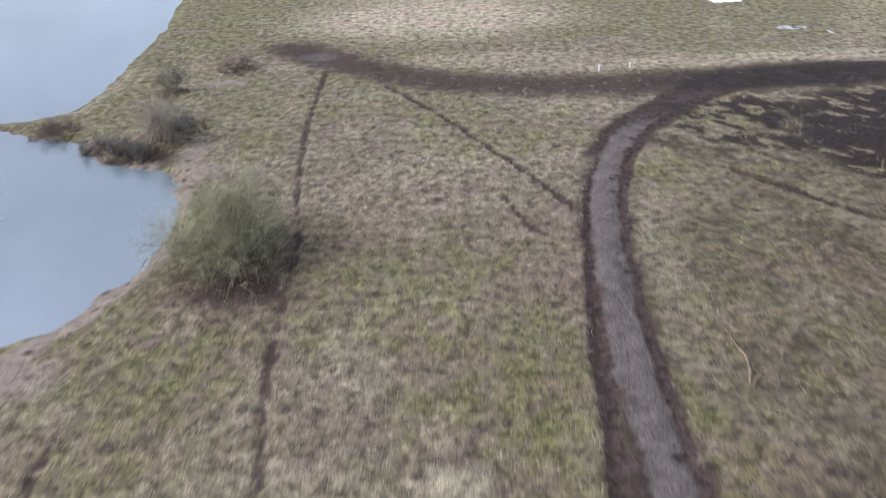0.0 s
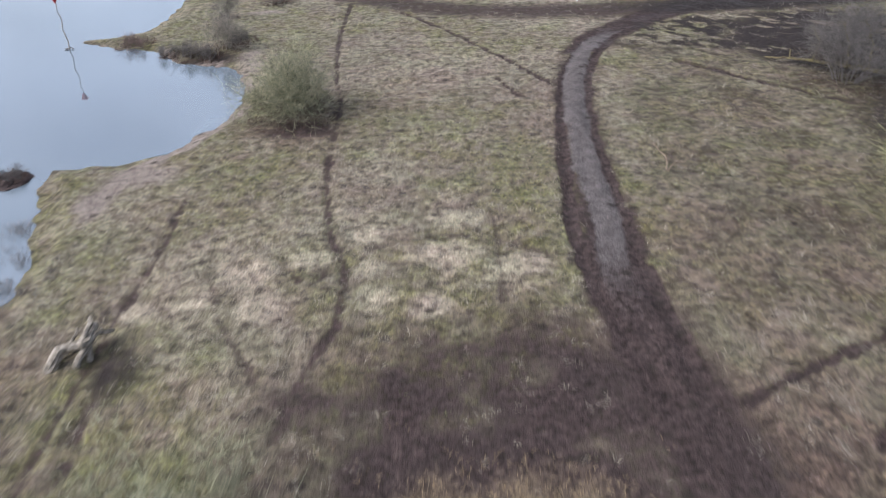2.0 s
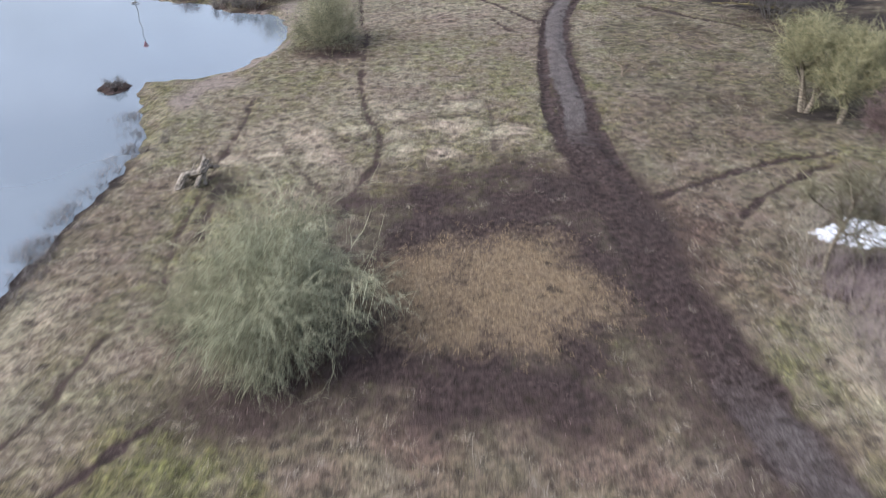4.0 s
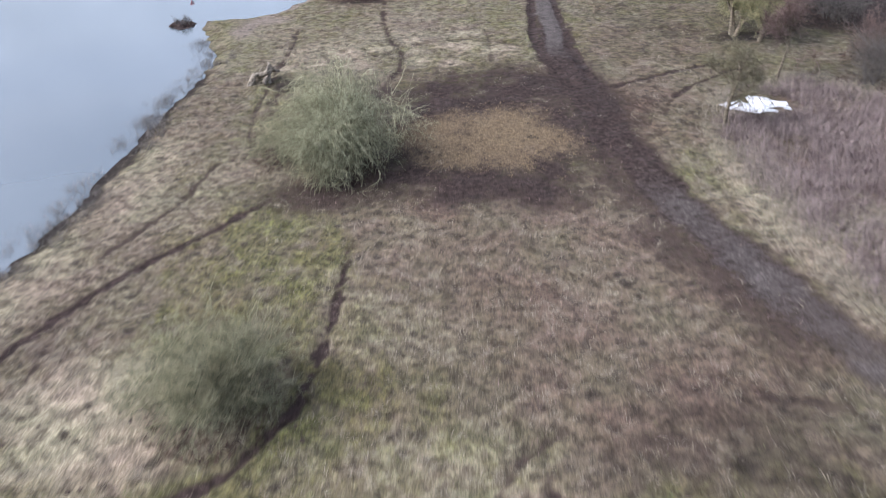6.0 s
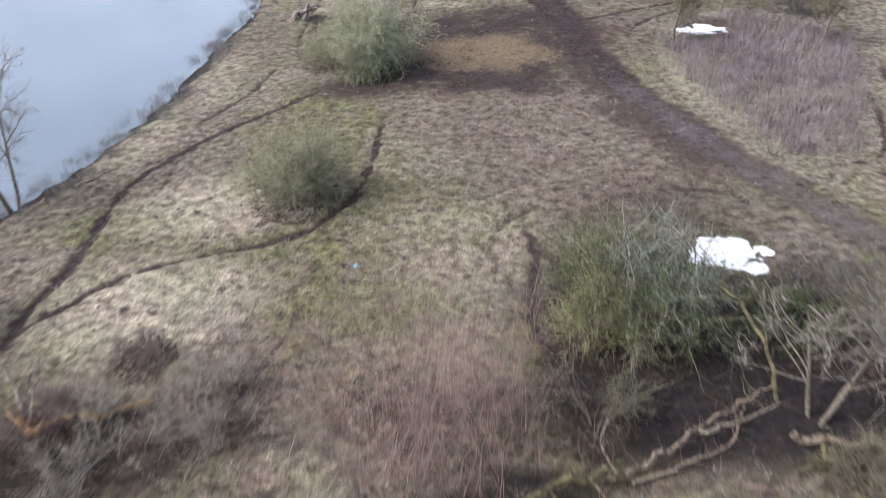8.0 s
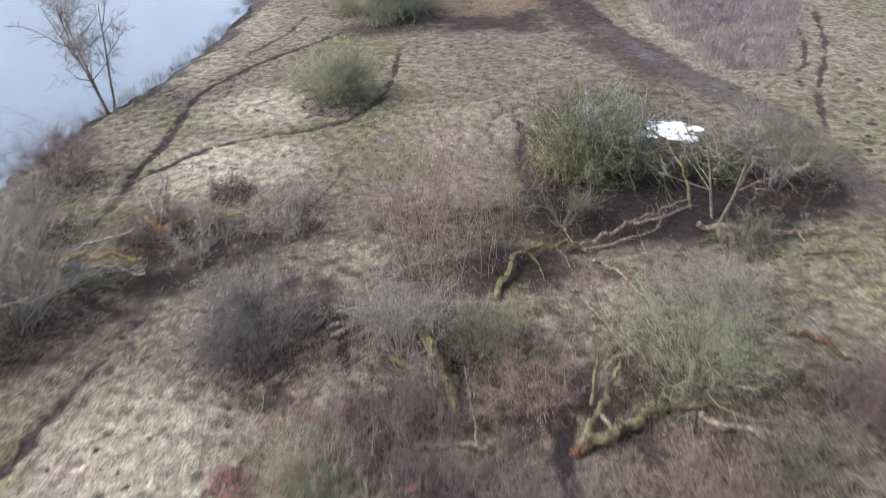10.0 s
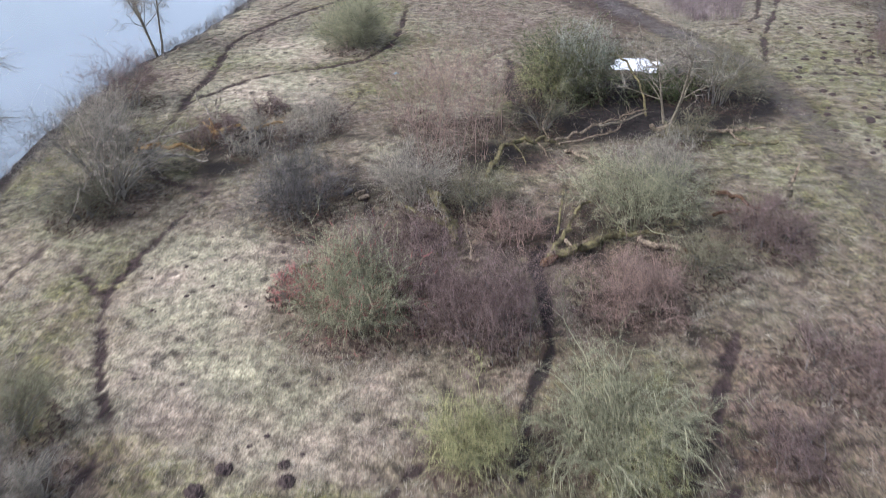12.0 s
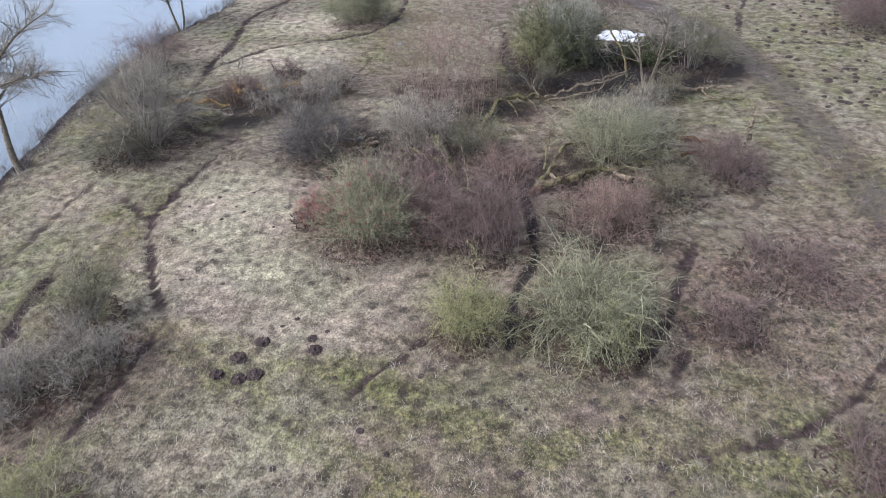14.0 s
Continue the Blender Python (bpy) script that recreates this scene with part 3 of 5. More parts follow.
    col = blend(nt, ramp(nt, fine, 0.36, 0.58, 0.7, 0.0), col, (0.0285, 0.0245, 0.0205))
    # single straws, and shade painted into the gaps between them
    fleck = grain(nt, 0.06, 2, 0.6)
    col = blend(nt, maths(nt, "MULTIPLY", ramp(nt, fleck, 0.57, 0.72, 0, 0.4), maths(nt, "SUBTRACT", 1.0, edged(maths(nt, "ADD", mud, dark), 1.5))), col, (0.38, 0.328, 0.235))
    col = blend(nt, ramp(nt, fleck, 0.43, 0.28, 0, 0.7), col, (0.024, 0.02, 0.017))
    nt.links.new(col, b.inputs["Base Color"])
    fuzz = maths(nt, "SUBTRACT", 1.0, edged(maths(nt, "ADD", maths(nt, "ADD", mud, dark), gravel), 1.5))
    nt.links.new(maths(nt, "MULTIPLY", fuzz, ramp(nt, clump, 0.36, 0.64, 0.05, 0.22)), b.inputs["Sheen Weight"])
    b.inputs["Sheen Roughness"].default_value = 0.4
    b.inputs["Sheen Tint"].default_value = (0.95, 0.89, 0.8, 1)
    wet = maths(nt, "MULTIPLY", edged(mud), ramp(nt, wide, 0.4, 0.65))
    nt.links.new(ramp(nt, wet, 0, 1, 0.95, 0.6), b.inputs["Roughness"])
    bump(nt, b, maths(nt, "ADD", fine, maths(nt, "MULTIPLY", tuft, 2.0)), 0.8, 0.06)
    return m


def water_material():
    m, nt, b = material("lake_water", 0.03)
    wide = grain(nt, 14, 3, 0.5)
    b.inputs["IOR"].default_value = 2.5
    b.inputs["Specular IOR Level"].default_value = 0.5
    nt.links.new(blend(nt, ramp(nt, wide, 0.35, 0.65), (0.08, 0.104, 0.122), (0.1, 0.124, 0.14)), b.inputs["Base Color"])
    bump(nt, b, grain(nt, 0.8, 2), 0.02, 0.05)
    return m


def mottled(name, a, c, size=0.12, rough=0.9, islands=0.0, relief=0.02):
    """Two tones broken up by noise; islands: how far each separate piece differs."""
    m, nt, b = material(name, rough)
    f = ramp(nt, grain(nt, size, 4, 0.7), 0.38, 0.62)
    if islands:
        rnd = nt.nodes.new("ShaderNodeNewGeometry").outputs["Random Per Island"]
        f = maths(nt, "ADD", maths(nt, "MULTIPLY", f, 1 - islands), maths(nt, "MULTIPLY", rnd, islands))
    nt.links.new(blend(nt, f, a, c), b.inputs["Base Color"])
    if relief:
        bump(nt, b, grain(nt, size * 0.5, 4, 0.7), 0.6, relief)
    return m


DRY, DRY_DARK, PALE = (0.234, 0.204, 0.153), (0.044, 0.0365, 0.0295), (0.43, 0.39, 0.31)
GREEN, GREEN_DARK = (0.166, 0.166, 0.06), (0.038, 0.041, 0.019)
MUD, MUD_DARK = (0.072, 0.0505, 0.047), (0.013, 0.009, 0.0088)

GROUND = ground_material()
LAKE = water_material()
BARK = {
    "green": mottled("algae_covered_bark", (0.022, 0.022, 0.013), (0.385, 0.38, 0.25), 0.5, islands=0.75, relief=0),
    "willow": mottled("pale_willow_twigs", (0.03, 0.03, 0.018), (0.52, 0.53, 0.36), 0.5, islands=0.75, relief=0),
    "olive": mottled("olive_twigs", (0.019, 0.018, 0.012), (0.258, 0.240, 0.164), 0.5, islands=0.75, relief=0),
    "grey": mottled("grey_lichen_bark", (0.023, 0.020, 0.018), (0.39, 0.352, 0.296), 0.5, islands=0.75, relief=0),
    "dark": mottled("dark_thorn_twigs", (0.013, 0.012, 0.012), (0.2, 0.186, 0.174), 0.5, islands=0.8, relief=0),
    "purple": mottled("purple_brown_twigs", (0.02, 0.014, 0.013), (0.25, 0.184, 0.168), 0.5, islands=0.8, relief=0),
    "red": mottled("reddish_sapling_twigs", (0.06, 0.042, 0.036), (0.34, 0.245, 0.205), 0.5, islands=0.8, relief=0),
    "golden": mottled("yellow_willow_twigs", (0.035, 0.034, 0.015), (0.41, 0.395, 0.235), 0.5, islands=0.7, relief=0),
    "yellow": mottled("yellow_green_twigs", (0.035, 0.034, 0.016), (0.41, 0.4, 0.205), 0.5, islands=0.8, relief=0),
    "lichen": mottled("pale_lichened_twigs", (0.04, 0.042, 0.035), (0.36, 0.365, 0.31), 0.5, islands=0.75, relief=0),
    "straw": mottled("dead_straw_stems", (0.137, 0.108, 0.0684), (0.285, 0.239, 0.165), 0.3, islands=0.7, relief=0),
    "trunk": mottled("trunk_bark", (0.06, 0.052, 0.04), (0.22, 0.19, 0.145), 0.12, relief=0.02),
    "moss": mottled("mossy_bark", (0.045, 0.037, 0.027), (0.15, 0.132, 0.066), 0.4, relief=0.03),
    "bleached": mottled("bleached_dead_wood", (0.09, 0.078, 0.062), (0.3, 0.268, 0.22), 0.2, relief=0.02),
    "wood": mottled("bare_weathered_wood", (0.055, 0.042, 0.032), (0.25, 0.2, 0.145), 0.18, relief=0.02),
    "torn": mottled("fresh_torn_wood", (0.12, 0.07, 0.03), (0.36, 0.25, 0.125), 0.3, relief=0.02),
    "rot": mottled("rotten_red_wood", (0.03, 0.018, 0.013), (0.125, 0.076, 0.046), 0.12, relief=0.02),
}
LEAF = mottled("dark_green_leaves", (0.012, 0.018, 0.009), (0.098, 0.116, 0.05), 0.3, islands=0.7, relief=0)
BERRY = mottled("red_shoots", (0.16, 0.05, 0.05), (0.34, 0.14, 0.13), 0.3, islands=0.7, relief=0)
STRAW = mottled("dry_grass_blades", (0.075, 0.064, 0.049), (0.385, 0.345, 0.275), 0.25, islands=0.5, relief=0)
GRASS = mottled("green_grass_blades", (0.048, 0.054, 0.025), (0.168, 0.174, 0.084), 0.25, islands=0.5, relief=0)
HAYMAT = mottled("trampled_hay", (0.1, 0.07, 0.04), (0.27, 0.21, 0.132), 0.4, islands=0.7, relief=0)
REED = mottled("dead_reed_stems", (0.075, 0.057, 0.056), (0.31, 0.258, 0.25), 1.5, islands=0.6, relief=0)
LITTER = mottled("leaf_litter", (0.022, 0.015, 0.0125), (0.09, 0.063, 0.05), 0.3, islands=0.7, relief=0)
SOIL = mottled("fresh_soil", (0.022, 0.0165, 0.0155), (0.068, 0.052, 0.048), 0.08, relief=0.04)
SNOW = mottled("old_snow", (0.42, 0.45, 0.49), (0.74, 0.77, 0.8), 0.25, 0.6, relief=0.03)
ICE = mottled("thin_wet_ice", (0.2, 0.24, 0.26), (0.34, 0.38, 0.4), 0.3, 0.3, relief=0)
WHITE = mottled("white_paint", (0.45, 0.45, 0.44), (0.6, 0.6, 0.58), 0.1, 0.5, relief=0)
RED = mottled("red_paint", (0.28, 0.03, 0.03), (0.4, 0.05, 0.045), 0.2, 0.5, relief=0)
BLUE = mottled("faded_blue_plastic", (0.12, 0.17, 0.19), (0.2, 0.25, 0.27), 0.1, 0.5, relief=0)


# ---- mesh helpers ----
def mesh_from(name, verts, faces, mat):
    """A mesh from arrays: vertices (n, 3) and faces (m, 3 or 4)."""
    me = bpy.data.meshes.new(name)
    verts, faces = np.asarray(verts, np.float32), np.asarray(faces, np.int32)
    k = faces.shape[1]
    me.vertices.add(len(verts))
    me.vertices.foreach_set("co", verts.ravel())
    me.loops.add(faces.size)
    me.loops.foreach_set("vertex_index", faces.ravel())
    me.polygons.add(len(faces))
    me.polygons.foreach_set("loop_start", np.arange(0, faces.size, k, dtype=np.int32))
    me.update(calc_edges=True)
    me.materials.append(mat)
    return me


def part(name, me, parent, label=""):
    ob = new(name, me)
    ob.parent = parent
    return tagged(ob, label)


def empty(name, x, y, z=0.0):
    ob = new(name)
    ob.location = (x, y, z)
    ob.empty_display_size = 0.2
    return ob


def land(x, y):
    x, y = np.atleast_1d(np.asarray(x, float)), np.atleast_1d(np.asarray(y, float))
    return height(x, y, masks(x, y))


rng = np.random.default_rng(7)


def unit(v):
    return v / (np.linalg.norm(v, axis=-1, keepdims=True) + 1e-9)


def grow(start, way, length, segs, wobble, lift):
    """Wandering shoots: (n, segs + 1, 3). lift bends them up, or down if below 0."""
    pts = [start]
    way = unit(way)
    for _ in range(segs):
        way = unit(way + rng.normal(0, wobble, way.shape) + np.array([0, 0, lift]))
        pts.append(pts[-1] + way * (length / segs)[:, None])
    return np.stack(pts, 1)


def sprout(parents, count, lo, hi, angle, keep=0.6):
    """Starts and ways of count side shoots on the parent shoots, from lo to hi of their length."""
    n, s = parents.shape[0], parents.shape[1] - 1
    i = rng.integers(0, n, count)
    u = rng.uniform(lo, hi, count) * s * 0.999
    k = u.astype(int)
    a, b = parents[i, k], parents[i, k + 1]
    return a + (b - a) * (u - k)[:, None], unit(unit(b - a) * keep + rng.normal(0, angle, (count, 3))), u / s


def tubes(lines, r0, r1, sides=3):
    """Tapered tubes along the lines, radii from r0 to r1 (arrays or numbers)."""
    n, s, _ = lines.shape
    along = unit(np.gradient(lines, axis=1))
    ref = np.where(np.abs(along[..., 2:]) > 0.9, np.array([1.0, 0, 0]), np.array([0, 0, 1.0]))
    e1 = unit(np.cross(along, ref))
    e2 = np.cross(along, e1)
    u = np.linspace(0, 1, s)
    r = np.broadcast_to(r0, (n,))[:, None] * (1 - u) + np.broadcast_to(r1, (n,))[:, None] * u
    ang = np.arange(sides) * 2 * np.pi / sides
    ring = lines[:, :, None] + r[..., None, None] * (e1[:, :, None] * np.cos(ang)[:, None] + e2[:, :, None] * np.sin(ang)[:, None])
    idx = np.arange(n * s * sides).reshape(n, s, sides)
    nxt = np.roll(idx, -1, 2)
    quads = np.stack([idx[:, :-1], nxt[:, :-1], nxt[:, 1:], idx[:, 1:]], -1).reshape(-1, 4)
    return ring.reshape(-1, 3), quads


def spikes(start, tip, r):
    """Thin three-sided spikes."""
    n = len(start)
    w = unit(tip - start)
    e1 = unit(np.cross(w, np.where(np.abs(w[:, 2:]) > 0.9, np.array([1.0, 0, 0]), np.array([0, 0, 1.0]))))
    e2 = np.cross(w, e1)
    r = np.broadcast_to(r, (n,))[:, None]
    v = np.stack([start + r * e1, start - r * (0.5 * e1 - 0.87 * e2), start - r * (0.5 * e1 + 0.87 * e2), tip], 1).reshape(-1, 3)
    o = np.arange(n)[:, None, None] * 4
    f = (o + np.array([[0, 1, 3], [1, 2, 3], [2, 0, 3]])).reshape(-1, 3)
    return v, f


def shoots(lines, r):
    """Thin pointed shoots bent once, along lines of three points."""
    n = len(lines)
    w = unit(lines[:, 2] - lines[:, 0])
    e1 = unit(np.cross(w, np.where(np.abs(w[:, 2:]) > 0.9, np.array([1.0, 0, 0]), np.array([0, 0, 1.0]))))
    e2 = np.cross(w, e1)
    ring = np.stack([e1, -0.5 * e1 + 0.87 * e2, -0.5 * e1 - 0.87 * e2], 1) * np.broadcast_to(r, (n,))[:, None, None]
    v = np.concatenate([lines[:, :1] + ring, lines[:, 1:2] + 0.75 * ring, lines[:, 2:]], 1).reshape(-1, 3)
    o = np.arange(n)[:, None, None] * 7
    f = (o + np.array([[0, 1, 4], [0, 4, 3], [1, 2, 5], [1, 5, 4], [2, 0, 3], [2, 3, 5], [3, 4, 6], [4, 5, 6], [5, 3, 6]])).reshape(-1, 3)
    return v, f


def blades(start, way, length, width, droop=0.3):
    """Bent grass blades, two joined pieces each."""
    n = len(start)
    way = unit(way)
    side = unit(np.cross(way, np.array([0, 0, 1.0])) + rng.normal(0, 0.05, (n, 3))) * np.broadcast_to(width, (n,))[:, None]
    mid = start + way * (length * 0.55)[:, None]
    tip = mid + unit(way + np.array([0, 0, -droop * 2])) * (length * 0.45)[:, None]
    v = np.stack([start - side, start + side, mid + side * 0.7, mid - side * 0.7, tip], 1).reshape(-1, 3)
    o = np.arange(n)[:, None, None] * 5
    f = (o + np.array([[0, 1, 2], [0, 2, 3], [3, 2, 4]])).reshape(-1, 3)
    return v, f


# stem colours, mostly darker than the twigs, to paint the shaded inside of a shrub
SHADED_CORE = {"golden": "trunk", "willow": "olive", "green": "olive", "olive": "dark", "purple": "dark", "red": "red", "yellow": "olive", "grey": "grey", "dark": "dark", "straw": "straw", "lichen": "grey"}


def stem_parts(name, lines, r0, r1, sides, mat, thing):
    """Each stem is a part of its own."""
    for k in range(len(lines)):
        v, f = tubes(lines[k:k + 1], np.broadcast_to(r0, len(lines))[k:k + 1], r1, sides)
        part(name, mesh_from(name, v, f, mat), thing)


def crown_parts(thing, stems, reach, look_of, branches, twigs, hairs, twig_len, droop, thick=0.05, hair_r=0.0052):
    """Branches, twigs and twig tips on the stems of a shrub or tree."""
    bark = BARK[look_of]
    s, w, u = sprout(stems, branches, 0.2, 1.0, 0.42)
    b = grow(s, w, reach * rng.uniform(0.25, 0.8, branches) * (1.25 - 0.6 * u), 4, 0.25, 0.04 + droop * 0.5)
    v, f = tubes(b, thick * rng.uniform(0.2, 0.42, branches), thick * 0.1)
    bough = tagged(part("branch", mesh_from("branch", v, f, bark), thing), kind="stuff")
    s, w, _ = sprout(b, twigs, 0.1, 1.0, 0.42)
    t = grow(s, w, twig_len * rng.uniform(0.4, 1.5, twigs), 2, 0.3, droop)
    v, f = shoots(t, hair_r * rng.uniform(1.0, 2.1, twigs))
    tagged(part("twig", mesh_from("twig", v, f, bark), bough), kind="stuff")
    s, w, _ = sprout(t, hairs, 0.1, 1.0, 0.45)
    v, f = spikes(s, s + unit(w + np.array([0, 0, droop])) * (twig_len * rng.uniform(0.25, 0.9, hairs))[:, None], hair_r * rng.uniform(0.7, 1.3, hairs))
    tagged(part("twig_tip", mesh_from("twig_tip", v, f, bark), bough), kind="stuff")
    return b, t


def shrub(name, label, x, y, h, r, look_of, stems=14, branches=110, twigs=900, hairs=5000, droop=0.0, lean=(0, 0), thick=0.04, leaves=0, berries=0, category="shrub", base=0.25, hair_r=0.0052, fuzz=1.0, floor=None):
    """A many-stemmed bare shrub."""
    thing = tagged(empty(name, x, y, (float(land(x, y)[0]) if floor is None else floor) - 0.05), label, category)
    stems = int(stems * 1.3)
    a = rng.uniform(0, 2 * np.pi, stems)
    q = np.sqrt(rng.uniform(0.02, 1, stems))
    start = np.stack([base * q * r * np.cos(a), base * q * r * np.sin(a), np.zeros(stems)], 1)
    far = rng.uniform(0.55, 1.08, stems)
    tip = np.stack([r * far * q * np.cos(a) + lean[0], r * far * q * np.sin(a) + lean[1], h * (0.95 - 0.5 * q ** 2) * rng.uniform(0.65, 1.08, stems)], 1)
    way = tip - start + np.array([0, 0, 0.45 * h])
    st = grow(start, way, np.linalg.norm(tip - start, axis=1) * 1.04, 5, 0.14, -0.13)
    stem_parts("stem", st, thick * rng.uniform(0.5, 1.1, stems), thick * 0.22, 4, BARK[SHADED_CORE[look_of]], thing)
    b, t = crown_parts(thing, st, 0.5 * (h + r), look_of, int(branches * 1.2), int(twigs * 0.62), int(hairs * 0.85 * fuzz), 0.17 * (h + r), droop, thick=thick, hair_r=hair_r)
    # fallen leaves and dead grass, coloured dark to deepen the shade beneath as well
    n = int(150 * r)
    a, q = rng.uniform(0, 2 * np.pi, n), 0.95 * r * np.sqrt(rng.uniform(0, 1, n))
    fx, fy = q * np.cos(a), q * np.sin(a)
    s = np.stack([fx, fy, (land(x + fx, y + fy) - thing.location.z if floor is None else 0 * fx) + 0.015], 1)
    v, f = blades(s, np.stack([rng.normal(0, 1, n), rng.normal(0, 1, n), rng.uniform(0.05, 0.5, n)], 1), rng.uniform(0.15, 0.4, n), 0.045, 0.2)
    tagged(part("leaf_litter", mesh_from("leaf_litter", v, f, LITTER), thing, "dark brown fallen leaves and dead grass, also deepening the shade beneath"), kind="stuff")
    if leaves:
        s, w, _ = sprout(t, leaves, 0.0, 1.0, 0.6)
        v, f = blades(s, w, rng.uniform(0.08, 0.16, leaves), 0.03, 0.2)
        tagged(part("foliage", mesh_from("foliage", v, f, LEAF), thing, "small dark green leaves"), kind="stuff")
    if berries:
        s, w, _ = sprout(t, berries, 0.3, 1.0, 0.5)
        v, f = spikes(s, s + w * 0.4, 0.016)
        tagged(part("red_shoot", mesh_from("red_shoot", v, f, BERRY), thing, "reddish young shoots"), kind="stuff")
    return thing


def tree(name, label, x, y, h, r, look_of, trunks=1, clear=0.3, limbs=9, branches=120, twigs=900, hairs=4500, lean=(0, 0), thick=0.14, droop=0.0, hair_r=0.008, boughs=()):
    """A bare tree: trunk, limbs, branches, twigs."""
    thing = tagged(empty(name, x, y, float(land(x, y)[0]) - 0.08), label, "tree")
    a = rng.uniform(0, 2 * np.pi, trunks)
    start = np.stack([0.25 * np.cos(a), 0.25 * np.sin(a), np.zeros(trunks)], 1) * (trunks > 1)
    way = np.stack([0.25 * np.cos(a) * (trunks > 1) + lean[0], 0.25 * np.sin(a) * (trunks > 1) + lean[1], np.ones(trunks)], 1)
    tr = grow(start, way, np.full(trunks, h * 0.8), 7, 0.07, 0.05)
    stem_parts("trunk", tr, thick, thick * 0.25, 7, BARK["trunk"], thing)
    s, w, u = sprout(tr, limbs, clear, 0.95, 0.5, 0.5)
    w[:, 2] = np.abs(w[:, 2]) * 0.6 + 0.25
    lb = grow(s, w, r * rng.uniform(0.7, 1.25, limbs) * (1.15 - 0.5 * u), 5, 0.13, 0.08)
    stem_parts("limb", lb, thick * 0.42, thick * 0.12, 5, BARK["trunk"], thing)
    for pts in boughs:
        p = np.array(curve_through(pts, 0.5))[None]
        stem_parts("limb", p, thick * 0.6, thick * 0.12, 6, BARK["trunk"], thing)
        lb = np.concatenate([lb] + 4 * [p[:, np.linspace(p.shape[1] // 4, p.shape[1] - 1, 6).astype(int)]])
    crown_parts(thing, lb, 0.8 * r, look_of, branches, int(twigs * 0.7), int(hairs * 0.85), 0.2 * r + 0.2, droop, thick=thick * 0.42, hair_r=hair_r)
    return thing


def log_part(name, pts, r0, r1, mat, parent, label=""):
    """A fallen trunk or limb: an uneven tapered tube with closed, splintered ends. pts relative to the parent."""
    p = np.array(curve_through(pts, 0.25))[None]
    bend = rng.normal(0, 0.45 * min(r0, 0.2), p.shape)
    p = p + (bend + np.roll(bend, 1, 1)) * (p.shape[1] > 5)
    v, f = tubes(p, r0, r1, 8)
    v = v + rng.normal(0, 0.09 * r0, v.shape)
    n = len(v)
    v = np.concatenate([v, p[0, :1] - unit(p[0, 1] - p[0, 0]) * r0 * 0.8, p[0, -1:] + unit(p[0, -1] - p[0, -2]) * r1])
    caps = [(n, (k + 1) % 8, k, k) for k in range(8)] + [(n + 1, n - 8 + k, n - 8 + (k + 1) % 8, n - 8 + (k + 1) % 8) for k in range(8)]
    me = bpy.data.meshes.new(name)
    me.from_pydata(v.tolist(), [], [tuple(q) for q in f.tolist()] + [c[:3] for c in caps])
    me.materials.append(BARK[mat])
    return part(name, me, parent, label)


# ---- ground and lake ----
def graded(lo, hi, step, far):
    """Even steps from lo to hi, then ever wider ones out to far."""
    mid = np.arange(lo, hi + step / 2, step)
    out, gap, at = [], step * 1.3, hi
    while at < far:
        at += gap
        out.append(at)
        gap *= 1.28
    out = np.array(out)
    return np.concatenate([(lo + hi) - out[::-1], mid, out])


def build_ground():
    xs, ys = graded(-33, 34, 0.24, 2500), graded(-84, 74, 0.24, 2500)
    gx, gy = np.meshgrid(xs, ys)
    x, y = gx.ravel(), gy.ravel()
    mk = masks(x, y)
    z = height(x, y, mk)
    idx = np.arange(len(x)).reshape(gx.shape)
    quads = np.stack([idx[:-1, :-1], idx[:-1, 1:], idx[1:, 1:], idx[1:, :-1]], -1).reshape(-1, 4)
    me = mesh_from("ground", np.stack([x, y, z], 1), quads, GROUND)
    for name, keys in (("cover_a", ("mud", "green", "pale", "gravel")), ("cover_shade_b", ("hay", "sand", "dark", "litter"))):
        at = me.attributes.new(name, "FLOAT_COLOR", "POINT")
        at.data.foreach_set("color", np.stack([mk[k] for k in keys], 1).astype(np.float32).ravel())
    me.polygons.foreach_set("use_smooth", np.ones(len(quads), bool))
    return tagged(new("ground", me), "trampled winter pasture with dry grass and mud paths", "ground", kind="structure")


build_ground()
v = [(-2500, -2500, WATER), (60, -2500, WATER), (60, 2500, WATER), (-2500, 2500, WATER)]
tagged(new("water", mesh_from("water", v, [(0, 1, 2, 3)], LAKE)), "calm pale lake reflecting an overcast sky", "water", kind="structure")


# ---- shrubs and trees, from the far end to the near ----
shrub("willow_shrub", "bare grey-green willow shrub on the lake bank", -11.2, 33, 4.2, 3.6, "green", 18, 150, 1700, 9000, hair_r=0.008)
shrub("hawthorn_shrub", "small bare hawthorn on the grassy spit", -21.9, 58.9, 2.8, 1.3, "dark", 8, 50, 350, 1500)
shrub("hawthorn_shrub", "low bare scrub beside a sandy scrape", -17.8, 64.2, 1.8, 1.7, "purple", 8, 50, 300, 1500)
shrub("hawthorn_shrub", "grey bare shrub leaning over the inlet", -19.8, 49, 3.4, 2.4, "grey", 12, 90, 800, 3500)
shrub("bramble", "dark low bramble on the inlet bank", -22.6, 47.6, 1.3, 1.5, "dark", 12, 60, 400, 2000, base=0.7)
shrub("bramble", "dark low bramble on the inlet bank", -18.6, 51.2, 1.0, 1.6, "dark", 12, 60, 400, 2000, base=0.7)
shrub("bramble", "dark low bramble overhanging the inlet", -24.5, 48.4, 1.0, 1.1, "dark", 10, 50, 300, 1500, base=0.7)
shrub("bramble", "dark low bramble overhanging the inlet", -20.5, 46.9, 1.1, 1.2, "dark", 10, 50, 300, 1500, base=0.7)
